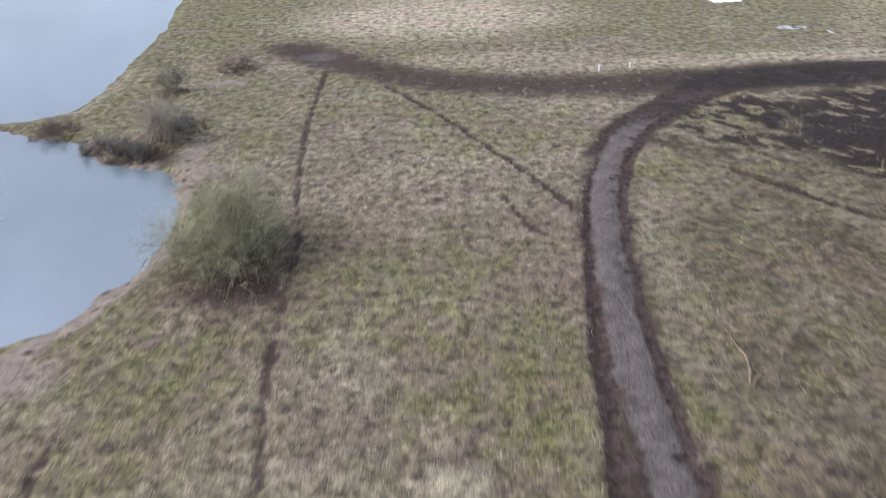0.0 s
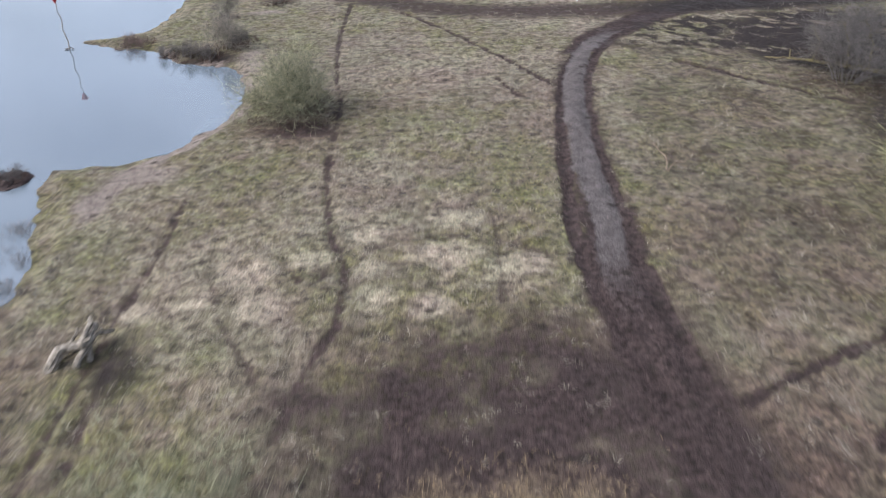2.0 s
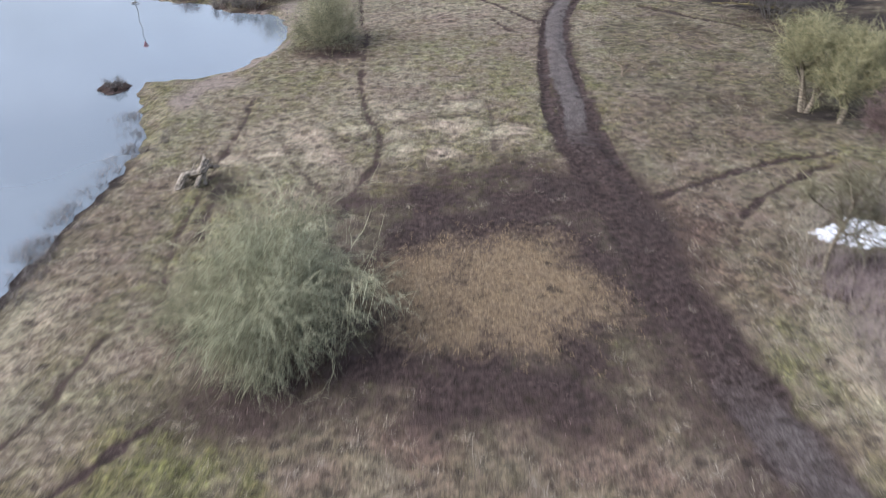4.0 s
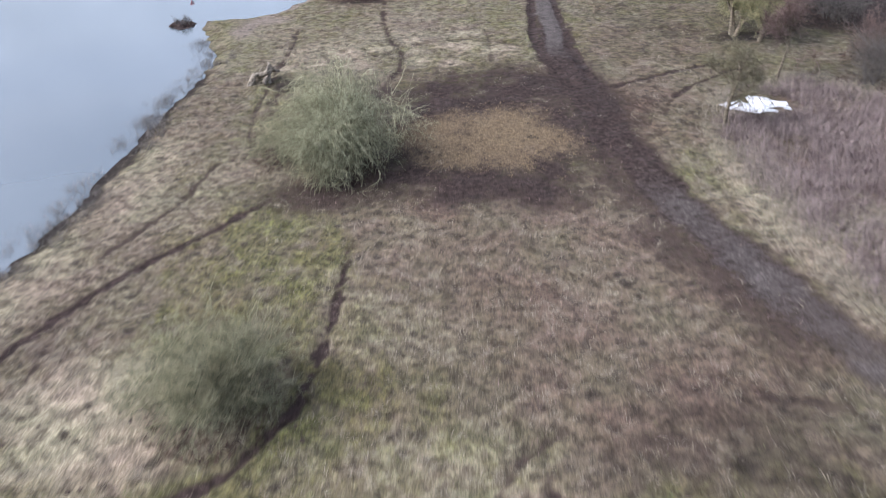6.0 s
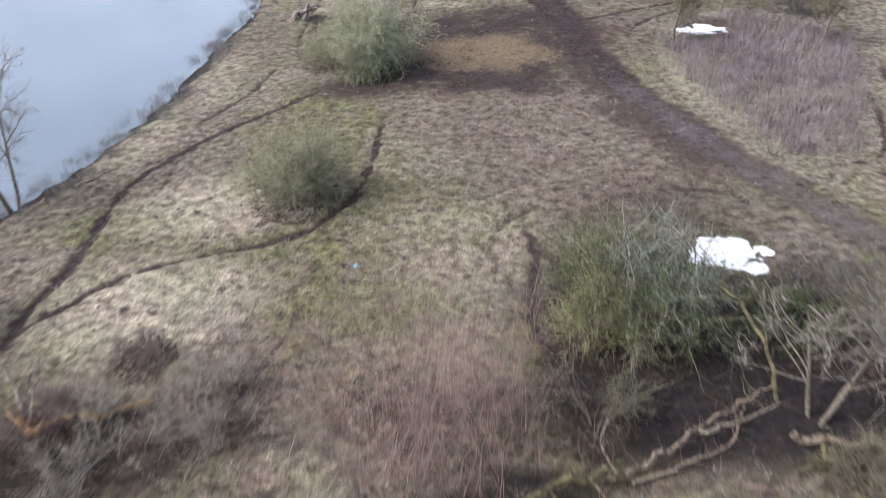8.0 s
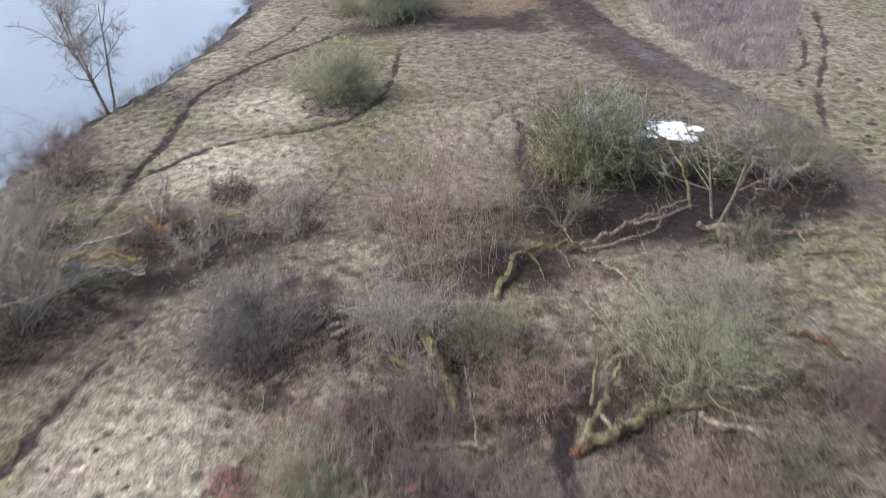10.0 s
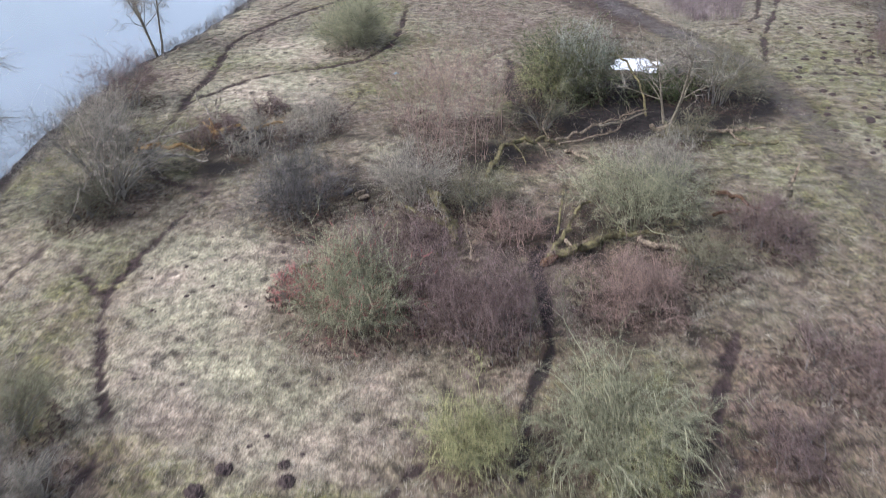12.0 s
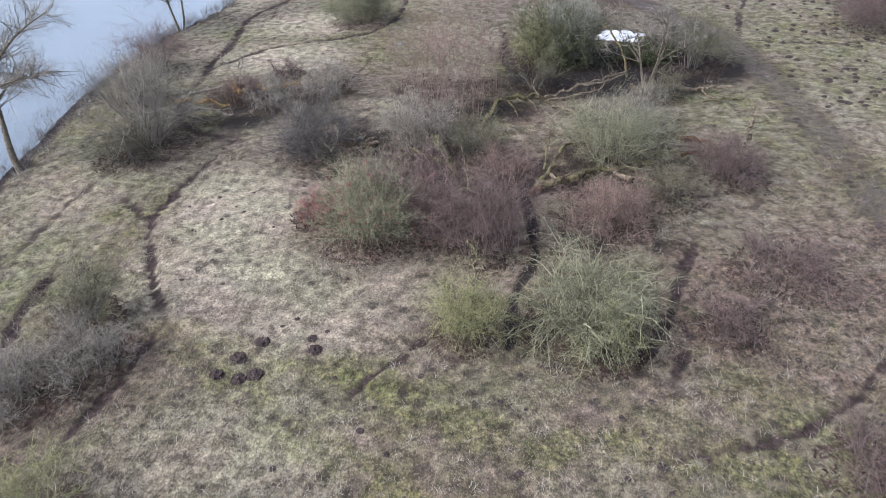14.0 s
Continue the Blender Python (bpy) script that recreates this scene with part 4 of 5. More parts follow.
shrub("bramble", "brown flooded scrub on the tip of the spit", -28.6, 51.4, 0.8, 2.0, "purple", 12, 60, 400, 1800, base=0.7)
tree("willow_tree", "yellow-green bare willow with forked pale trunks", 22.8, 13.8, 5.1, 3.5, "golden", 3, 0.12, 24, 300, 2800, 14500, thick=0.2, hair_r=0.0085)
tree("willow_tree", "yellow-green bare willow with one pale crooked trunk", 24.3, 11.8, 4.8, 3.1, "golden", 1, 0.15, 18, 220, 2200, 11000, lean=(0.06, -0.05), thick=0.22, hair_r=0.0085)
tree("thorn_tree", "thin purplish bare tree above the reed bed", 22.2, 3.0, 6.0, 2.6, "purple", 1, 0.3, 10, 120, 1000, 4500, thick=0.13)
tree("sapling", "slim bare olive tree beside the icy pool", 15.7, -4.7, 5.8, 2.5, "olive", 1, 0.3, 10, 110, 900, 4200, lean=(0.12, 0.05), thick=0.15)
tree("thorn_tree", "bare olive tree on the reed bed's edge", 27.4, -6.2, 5.6, 2.5, "olive", 1, 0.3, 9, 110, 900, 3800, lean=(0.1, 0), thick=0.14)
shrub("hawthorn_shrub", "dense dark bare thorn bush behind the reeds", 28.5, 1.6, 3.4, 2.4, "dark", 14, 120, 1000, 4000)
shrub("hawthorn_shrub", "wispy bare thorn bush behind the reeds", 31.5, 6.5, 3.6, 2.8, "purple", 14, 110, 900, 3500)
shrub("hawthorn_shrub", "dark bare thicket beside black mud", 33, 18, 4.2, 4.0, "dark", 18, 150, 1300, 5000)
shrub("hawthorn_shrub", "bare scrub over the uprooted trunk", 29.2, 35.2, 4.6, 3.4, "dark", 18, 150, 1300, 5500)
shrub("hawthorn_shrub", "bare scrub over the uprooted trunk", 32, 41, 4.6, 3.2, "dark", 16, 140, 1200, 5000)
shrub("willow_shrub", "wide bare willow shrub with drooping yellow-green twigs", -8.6, -7.8, 6.6, 2.7, "willow", 26, 260, 3200, 15000, droop=-0.28, hair_r=0.008)
shrub("willow_shrub", "low grey-green side shoots beside the drooping willow", -12.7, -6.6, 3.4, 2.1, "green", 12, 110, 1000, 4500, droop=-0.1)
shrub("willow_shrub", "thin upright shoots behind the drooping willow", -9.7, -3.2, 5.0, 2.1, "green", 12, 140, 1500, 7000, droop=-0.12, hair_r=0.007)
shrub("hawthorn_shrub", "rounded bare olive shrub beside a worn footpath", -11.9, -28.3, 3.9, 2.8, "green", 16, 170, 1700, 8500, thick=0.05, hair_r=0.0075)
tree("alder_tree", "tall bare forked tree at the water's edge", -28.1, -28, 9.4, 3.4, "grey", 4, 0.3, 24, 170, 1100, 3600, thick=0.105)
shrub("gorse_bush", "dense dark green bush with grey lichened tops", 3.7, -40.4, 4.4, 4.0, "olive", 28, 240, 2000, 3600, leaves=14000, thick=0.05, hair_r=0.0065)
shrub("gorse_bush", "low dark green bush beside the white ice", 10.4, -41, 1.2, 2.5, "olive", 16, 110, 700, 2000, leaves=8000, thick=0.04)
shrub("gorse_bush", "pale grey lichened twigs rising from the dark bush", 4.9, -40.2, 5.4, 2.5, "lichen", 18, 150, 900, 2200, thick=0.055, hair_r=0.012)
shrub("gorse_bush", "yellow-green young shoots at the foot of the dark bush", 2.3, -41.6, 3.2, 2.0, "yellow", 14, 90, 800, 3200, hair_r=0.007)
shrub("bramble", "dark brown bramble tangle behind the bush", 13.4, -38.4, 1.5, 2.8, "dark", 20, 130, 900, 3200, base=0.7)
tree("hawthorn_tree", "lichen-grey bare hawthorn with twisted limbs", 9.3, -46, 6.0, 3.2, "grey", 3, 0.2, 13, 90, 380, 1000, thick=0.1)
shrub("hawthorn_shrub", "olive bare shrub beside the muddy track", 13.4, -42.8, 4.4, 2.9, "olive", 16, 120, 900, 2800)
shrub("hawthorn_shrub", "yellow-green low shoots by the fallen limbs", 9.8, -48.6, 2.0, 1.6, "olive", 10, 70, 500, 2600)
shrub("sapling_clump", "thin olive saplings in front of the dark bush", 1.4, -45.8, 3.2, 1.5, "olive", 9, 45, 300, 1400)
shrub("sapling_clump", "tall reddish birch saplings standing close together", -4.6, -48.8, 8.6, 2.5, "red", 24, 110, 630, 4200, thick=0.02, base=0.95, hair_r=0.0045, fuzz=0.38, droop=0.15)
shrub("sapling_clump", "tall reddish birch saplings standing close together", -6.2, -44.5, 6.6, 2.2, "red", 16, 80, 489, 3200, thick=0.02, base=0.95, hair_r=0.0045, fuzz=0.38, droop=0.15)
shrub("sapling_clump", "thin reddish saplings over dry grass", -2.4, -45.2, 6.2, 2.0, "red", 14, 70, 420, 2600, thick=0.02, base=0.95, hair_r=0.0045, fuzz=0.38, droop=0.15)
shrub("alder_shrub", "large grey bare shrub above the bank path", -23.4, -52.6, 5.6, 3.3, "grey", 24, 150, 1100, 3800, thick=0.075)
shrub("alder_shrub", "olive side shoots of the large bank shrub", -24.2, -54.8, 2.6, 2.0, "olive", 14, 80, 600, 2400)
shrub("alder_shrub", "pinkish bare shrub on the lake bank", -26.8, -39.5, 4.4, 2.6, "purple", 16, 120, 900, 3500)
shrub("alder_shrub", "grey bare shrub on the lake bank", -26.0, -45.5, 4.0, 2.4, "grey", 16, 110, 800, 3000)
tree("alder_tree", "tall leaning bare alder at the water's edge", -30.4, -55.2, 7.6, 4.2, "grey", 1, 0.5, 8, 280, 3000, 4200, lean=(-0.2, 0.0), thick=0.24, hair_r=0.0045,
     boughs=([(-0.7, 0, 3.8), (0.3, 0.1, 5.8), (1.5, 0, 7.2), (3.0, -0.2, 8.4), (4.4, 0.2, 9.2)], [(-0.7, 0, 4.4), (0.6, -0.6, 5.4), (2.2, -1.0, 6.0), (3.8, -1.2, 6.3)], [(-1.0, 0, 5.0), (-0.6, 0.4, 7.4), (0.4, 0.6, 9.6)]))
shrub("bramble", "low grey brushwood over a dark hollow", -16.4, -46.6, 1.4, 2.6, "grey", 18, 110, 700, 3000, base=0.7)
shrub("bramble", "low brown brushwood in rough grass", -16.6, -41.2, 0.9, 1.5, "purple", 12, 60, 400, 2000, base=0.7)
shrub("bramble", "grey dead brushwood beside a path", -12.8, -44.6, 1.8, 2.2, "grey", 14, 90, 700, 3500, base=0.7)
shrub("bramble", "grey dead brushwood by the split trunk", -19.6, -45.2, 1.6, 2.2, "purple", 14, 90, 700, 3500, base=0.7)
shrub("blackthorn_bush", "dense dark grey blackthorn thicket", -12.7, -54.6, 3.3, 2.9, "dark", 24, 200, 1500, 6000, thick=0.04, base=0.5)
tree("sapling", "single pale grey sapling in the blackthorn", -13.2, -54.2, 4.4, 1.0, "grey", 1, 0.35, 6, 30, 200, 800, thick=0.05)
shrub("willow_shrub", "pale grey shoots fanning from a mossy stump", -6.6, -55.0, 3.6, 2.4, "grey", 18, 110, 900, 4000, thick=0.035)
shrub("willow_shrub", "olive-green shoots beside a mossy stump", -3.4, -55.6, 2.6, 1.8, "olive", 14, 90, 700, 3500)
shrub("bramble", "purple brushwood beside mossy logs", -6.8, -59.2, 1.8, 2.2, "purple", 16, 110, 900, 4500, base=0.7)
shrub("bramble", "purple brushwood beside mossy logs", -8.6, -61.6, 2.2, 2.0, "purple", 16, 110, 900, 4500, base=0.7)
shrub("bramble", "reddish brushwood on wet ground", -1.6, -58.2, 1.5, 1.8, "red", 14, 80, 600, 3000, base=0.7)
shrub("hawthorn_shrub", "spreading olive bare shrub over fallen logs", 4.4, -57.6, 3.6, 3.4, "green", 22, 160, 1300, 4500, thick=0.05)
shrub("hawthorn_shrub", "grey bare shrub with pale upright shoots", 6.4, -54.2, 3.2, 2.4, "grey", 14, 110, 900, 4500)
shrub("hawthorn_shrub", "low olive bare shrub beside the red-stemmed bush", 6.4, -61.6, 2.0, 2.2, "olive", 12, 80, 600, 2600)
shrub("dogwood_bush", "green-stemmed bush with reddish outer shoots", -9.1, -64.4, 3.7, 2.6, "green", 24, 200, 1900, 8000, berries=650, thick=0.045, base=0.4)
shrub("dogwood_bush", "low red-stemmed shoots in rough grass", -11.8, -62.4, 1.2, 1.4, "purple", 12, 60, 400, 1800, berries=480, base=0.7)
shrub("elder_bush", "purple-brown bare thicket beside a wet ditch", -5.6, -63.8, 3.0, 2.2, "purple", 22, 170, 1500, 7000, base=0.6)
shrub("elder_bush", "tall brown bare saplings beside a wet ditch", -3.2, -66.0, 3.8, 2.2, "purple", 24, 170, 1600, 7500, thick=0.03, base=0.7)
shrub("dogwood_bush", "reddish-grey flat bush beyond the ditch", 2.6, -64.2, 2.2, 2.7, "red", 18, 140, 1200, 6000, base=0.6)
shrub("willow_shrub", "yellow-green young willow beside a footpath", -4.6, -72.2, 3.0, 1.6, "yellow", 18, 110, 1000, 4500, thick=0.03)
shrub("willow_shrub", "spreading grey-green bush with yellow lower shoots", 0.0, -72.2, 4.0, 3.0, "green", 34, 260, 1800, 4200, droop=-0.27, thick=0.06)
shrub("willow_shrub", "yellow-green suckers at the foot of a grey bush", 0.9, -73.4, 2.4, 1.7, "yellow", 12, 70, 450, 1500, droop=-0.15)
shrub("bramble", "dead purple-brown bramble in dry grass", 6.1, -72.6, 1.5, 1.5, "purple", 16, 90, 600, 2500, base=0.7)
shrub("bramble", "sparse purple bramble in dry grass", 9.4, -69, 1.0, 2.6, "purple", 16, 90, 700, 3500, base=0.8)
shrub("bramble", "reddish-brown bush below a broken snag", 10.2, -59.6, 2.1, 2.2, "purple", 20, 140, 1200, 6000, base=0.6)
shrub("willow_shrub", "thin olive shrub above tangled bramble", -20.8, -70, 2.8, 1.8, "olive", 12, 90, 700, 3500)
shrub("bramble", "grey tangled bramble mound beside a path", -20.2, -73.2, 1.7, 2.6, "grey", 22, 150, 1300, 5000, base=0.7)
shrub("bramble", "grey tangled bramble mound beside a path", -22.6, -75, 1.8, 2.4, "grey", 18, 130, 1000, 5000, base=0.7)
shrub("willow_shrub", "yellow-green low shrub in rough pasture", -18.4, -80.2, 2.4, 1.6, "yellow", 12, 70, 600, 3000)
shrub("bramble", "dark bramble on rough pasture", 8.2, -80, 1.8, 2.2, "purple", 16, 110, 900, 4000, base=0.7)
shrub("hawthorn_shrub", "dark bare hedge bush beyond the pasture", 29.2, -36, 2.6, 3.0, "purple", 18, 130, 1000, 4500, base=0.6)
shrub("hawthorn_shrub", "dark bare hedge bush beyond the pasture", 32.5, -30, 3.0, 3.2, "dark", 18, 130, 1000, 4500, base=0.6)
shrub("hawthorn_shrub", "dark bare hedge bush beyond the pasture", 34.5, -22, 3.0, 3.2, "purple", 18, 130, 1000, 4500, base=0.6)


# ---- fallen timber ----
def fallen(name, label, x, y, limbs, category="fallen tree"):
    """Limbs: (name, points relative to x, y, start and end radius, material, label)."""
    z = float(land(x, y)[0])
    thing = tagged(empty(name, x, y, z), label, category)
    for nm, pts, r0, r1, mat, lb in limbs:
        limb = log_part(nm, pts, r0, r1, mat, thing, lb)
        if nm in ("limb", "branch", "bough", "trunk"):
            p = np.array(curve_through(pts, 0.25))[None]
            n = int(1.4 * p.shape[1])
            a, w, _ = sprout(p, n, 0.15, 1.0, 0.7, 0.5)
            w[:, 2] = np.abs(w[:, 2])
            v, f = tubes(grow(a, w, rng.uniform(0.3, 1.3, n), 3, 0.35, 0.0), rng.uniform(0.008, 0.018, n), 0.004)
            tagged(part("twig", mesh_from("twig", v, f, BARK[mat]), limb), kind="stuff")
    return thing


fallen("fallen_limb", "long pale split limb torn down before a dark bush", 1.8, -48.4, [
    ("limb", [(-4.2, -3.4, 0.1), (-3.7, -1.8, 0.5), (-2.8, -0.7, 0.7), (-1, -0.2, 0.55), (0, 0, 0.35)], 0.16, 0.13, "moss", "mossy arched limb"),
    ("limb", [(0, 0, 0.35), (1.5, 0.8, 0.45), (3, 1.8, 0.5), (6.3, 3.6, 0.6)], 0.1, 0.03, "wood", "pale barkless limb"),
    ("limb", [(0.2, -0.3, 0.25), (2.4, 0.5, 0.3), (3.8, 1.1, 0.35), (4.9, 2.6, 0.5)], 0.07, 0.025, "wood", ""),
    ("limb", [(3, 1.6, 0.5), (4.4, 1.9, 0.6), (6, 2.5, 0.9)], 0.09, 0.03, "trunk", ""),
    ("branch", [(0.5, -0.9, 0.3), (1.5, -2.5, 0.35), (2.4, -5.4, 0.5)], 0.11, 0.04, "wood", ""),
    ("branch", [(-2.6, -0.7, 0.7), (-2.2, -1.2, 0.4), (-2.0, -2.2, 0.1)], 0.06, 0.03, "moss", ""),
    ("branch", [(-1.2, -0.2, 0.5), (-0.8, -0.8, 0.3), (-0.6, -1.8, 0.05)], 0.05, 0.02, "wood", ""),
    ("branch", [(-0.2, 0, 0.4), (-0.6, 0.9, 0.9), (-0.3, 1.5, 1.5)], 0.06, 0.02, "wood", ""),
])
fallen("fallen_limb", "grey fallen limb lying beside the muddy track", 9.7, -47.5, [
    ("limb", [(-1.9, 0.4, 0.4), (0, 0, 0.3), (2.2, -0.4, 0.3), (4.8, -0.5, 0.25)], 0.15, 0.06, "wood", ""),
    ("branch", [(2.7, -0.6, 0.3), (3.1, -1.4, 0.15), (3.5, -2.1, 0.1)], 0.06, 0.03, "wood", ""),
    ("branch", [(2.4, -2.1, 0.1), (3.8, -2.0, 0.15), (5.3, -1.9, 0.15)], 0.07, 0.03, "moss", "mossy branch"),
    ("branch", [(-0.7, 0.1, 0.3), (-1.2, -0.8, 0.3), (-2.2, -1.1, 0.4)], 0.1, 0.05, "moss", "mossy branch"),
])
fallen("fallen_tree", "mossy split trunk with red rotten heartwood", -0.3, -60.6, [
    ("trunk", [(-0.1, -0.1, 0.25), (1.0, 0.4, 0.35), (2.1, 0.8, 0.4), (3.8, 1.6, 0.5)], 0.22, 0.14, "moss", "thick mossy trunk"),
    ("limb", [(-0.2, -0.2, 0.3), (0.9, 1.3, 0.6), (1.6, 2.4, 1.0), (2.4, 3.6, 1.2)], 0.15, 0.06, "moss", ""),
    ("splinter", [(0, -0.1, 0.45), (0.9, 0.2, 0.62), (2.0, 0.6, 0.7)], 0.1, 0.03, "wood", "pale splintered wood"),
    ("splinter", [(-0.3, -0.3, 0.15), (0.3, -0.2, 0.4)], 0.26, 0.12, "rot", "red rotten heartwood"),
    ("branch", [(0.9, 1.0, 0.5), (1.3, 0.4, 0.3), (1.7, 0.9, 0.2)], 0.1, 0.05, "wood", ""),
    ("branch", [(0.6, 1.6, 0.6), (0.9, 2.6, 1.6), (1.0, 3.0, 2.2)], 0.07, 0.03, "moss", ""),
    ("branch", [(3.6, 1.5, 0.5), (5.6, 1.6, 0.4), (7.2, 2.6, 0.6)], 0.12, 0.05, "moss", ""),
])
fallen("fallen_limb", "pale twisted limb with an orange broken end", 5.4, -60.3, [
    ("limb", [(-1.3, 0.4, 0.5), (0, 0, 0.4), (0.6, -0.5, 0.3), (0.9, -1.1, 0.1)], 0.14, 0.09, "wood", ""),
    ("broken_end", [(0.6, -0.4, 0.3), (1.1, -0.4, 0.3)], 0.16, 0.06, "rot", "orange broken end"),
])
fallen("mossy_stump", "mossy willow stump with collapsed stems", -4.8, -57, [
    ("stem", [(-1.4, 2.8, 1.5), (-0.6, 1.2, 0.9), (0, -0.2, 0.4), (0.3, -1.8, 0.1)], 0.15, 0.2, "moss", ""),
    ("stem", [(0.1, -0.4, 0), (-0.2, 0.2, 0.6), (-0.6, 0.9, 1.3)], 0.32, 0.16, "moss", ""),
    ("stem", [(-2.2, 0.6, 0.9), (-1.2, 0.2, 0.5), (-0.1, -0.2, 0.2)], 0.09, 0.14, "moss", ""),
    ("stem", [(-1.2, -2.8, 0.15), (0.2, -2.2, 0.3)], 0.12, 0.08, "moss", ""),
    ("limb", [(-1.2, -3.3, 0.15), (0, -3.4, 0.2), (1.4, -3.5, 0.2)], 0.13, 0.1, "wood", "pale barkless limb"),
    ("limb", [(1.0, -3.4, 0.2), (0.8, -2.2, 0.9), (0.6, -1.3, 1.9)], 0.06, 0.02, "wood", ""),
], "stump")
fallen("split_trunk", "split willow trunk with pale splintered boughs", -22.6, -49.4, [
    ("trunk", [(0.1, -0.5, 0), (0.05, -0.2, 0.8), (0, 0, 1.5)], 0.32, 0.25, "trunk", ""),
    ("splinter", [(-0.2, 0, 1.2), (-0.1, 0.1, 1.7), (0.1, 0.2, 2.0)], 0.16, 0.04, "torn", "torn pale top"),
    ("bough", [(0, 0, 1.4), (1.6, 0.3, 1.3), (3.6, 0.6, 0.8)], 0.18, 0.05, "torn", "pale splintered bough"),
    ("bough", [(0, 0, 1.3), (1.8, -0.1, 1.0), (3.8, 0.0, 0.5)], 0.16, 0.04, "bleached", "pale splintered bough"),
    ("bough", [(0.1, 0.1, 1.5), (1.4, 0.9, 1.7), (3.2, 1.7, 1.9)], 0.1, 0.03, "bleached", ""),
    ("bough", [(0, 0, 1.2), (1.2, -0.6, 0.7), (2.8, -0.6, 0.2)], 0.1, 0.04, "trunk", ""),
    ("bough", [(-0.2, 0.2, 1.4), (-1.2, 0.2, 1.9), (-2.4, -0.3, 2.2)], 0.09, 0.03, "bleached", ""),
])
fallen("splintered_stump", "orange splintered stump with pale forked branches", -19.2, -45.3, [
    ("stump", [(0, 0, -0.1), (0.05, 0.02, 0.4), (0.1, 0.05, 0.8)], 0.36, 0.26, "rot", ""),
    ("splinter", [(-0.3, 0, 0.4), (-0.25, 0.05, 0.9), (-0.35, 0.1, 1.3)], 0.17, 0.05, "torn", "orange torn wood"),
    ("splinter", [(0.1, -0.2, 0.4), (0.8, 0.05, 0.55), (1.5, 0.45, 0.6)], 0.2, 0.06, "torn", "orange torn wood"),
    ("splinter", [(-0.1, -0.1, 0.5), (-0.6, 0.1, 0.8), (-0.9, 0.3, 1.0)], 0.14, 0.04, "torn", "orange torn wood"),
    ("limb", [(1.4, 0.5, 0.3), (2.6, 0.7, 0.35), (3.8, 1.0, 0.3)], 0.14, 0.07, "torn", "yellowish barkless limb"),
    ("branch", [(0, 0, 0.7), (-0.6, 0.8, 1.7), (-1.3, 1.5, 2.5)], 0.1, 0.03, "bleached", "pale dead branch"),
    ("branch", [(0, 0, 0.7), (0.05, 0.7, 1.8), (0.2, 1.3, 2.7)], 0.08, 0.025, "bleached", "pale dead branch"),
    ("branch", [(0.03, 0.6, 1.6), (0.35, 1.0, 2.2), (0.5, 1.3, 2.8)], 0.05, 0.02, "bleached", "pale dead branch"),
], "stump")
fallen("fallen_tree", "uprooted bare tree with yellowish lichened trunk", 28.1, 38.6, [
    ("trunk", [(-2.6, 2.3, 0.1), (-1.2, 1.1, 0.3), (0, 0, 0.4), (2.1, -2.0, 0.5), (4.5, -4.2, 0.6)], 0.05, 0.2, "moss", ""),
    ("branch", [(-1.2, 1.1, 0.3), (-1.2, 1.3, 1.0)], 0.05, 0.03, "moss", ""),
    ("branch", [(0, 0, 0.4), (0.6, 0.6, 1.6), (0.4, 1.6, 2.6)], 0.07, 0.02, "moss", ""),
    ("branch", [(0.8, -0.8, 0.4), (0.6, -2.0, 0.8), (0.2, -2.8, 0.3)], 0.07, 0.02, "moss", ""),
    ("branch", [(1.8, -1.8, 0.5), (2.2, -0.6, 1.8), (2.0, 0.4, 3.2)], 0.08, 0.02, "moss", ""),
    ("branch", [(2.4, -2.3, 0.5), (1.6, -3.4, 1.2), (1.2, -4.4, 1.0)], 0.07, 0.02, "moss", ""),
    ("branch", [(3.0, -2.8, 0.5), (3.4, -1.6, 2.2), (3.0, -0.8, 3.6)], 0.08, 0.02, "moss", ""),
])
fallen("broken_snag", "broken pale dead trunk standing upright", 12.4, -56.6, [
    ("trunk", [(0, 0, -0.1), (0.02, 0, 0.9), (0.06, 0.02, 1.7)], 0.17, 0.13, "trunk", ""),
    ("splinter", [(0.04, 0, 1.5), (0.12, 0, 2.1), (0.16, 0, 2.6)], 0.1, 0.02, "wood", "bare splintered tip"),
    ("fallen_piece", [(-3.4, 1.4, 0.2), (-2.2, 0.6, 0.25), (-1.4, -0.6, 0.15)], 0.12, 0.07, "rot", "reddish broken wood"),
    ("fallen_piece", [(-3.9, -0.8, 0.15), (-2.6, -0.6, 0.3)], 0.1, 0.06, "rot", "reddish broken wood"),
], "dead trunk")
fallen("arching_limb", "mossy limb arching down through the bush", 8.1, -45.4, [
    ("limb", [(0, 0, 0.3), (-0.3, 1.3, 1.9), (-0.9, 2.6, 2.9), (-1.8, 3.8, 3.2)], 0.085, 0.05, "moss", ""),
], "limb")
fallen("driftwood", "bleached root and hay debris beside the mud", -16.5, 7.6, [
    ("root", [(-1.1, -0.9, 0.1), (0, 0, 0.5), (0.6, 0.8, 0.9)], 0.24, 0.18, "bleached", ""),
    ("root", [(-0.7, 0.3, 0.1), (0.2, 0.3, 0.6), (1.1, 1.1, 0.5)], 0.18, 0.1, "bleached", ""),
    ("root", [(0.1, -0.7, 0.05), (0.3, 0.2, 0.7), (0.2, 1.1, 1.1)], 0.17, 0.08, "bleached", ""),
    ("root", [(0.5, -0.4, 0.05), (0.6, 0.3, 0.5), (1.0, 0.5, 1.0)], 0.12, 0.05, "bleached", ""),
    ("root", [(-0.9, -0.4, 0.05), (-0.4, 0.4, 0.4), (-0.5, 1.0, 0.7)], 0.12, 0.05, "bleached", ""),
], "driftwood")
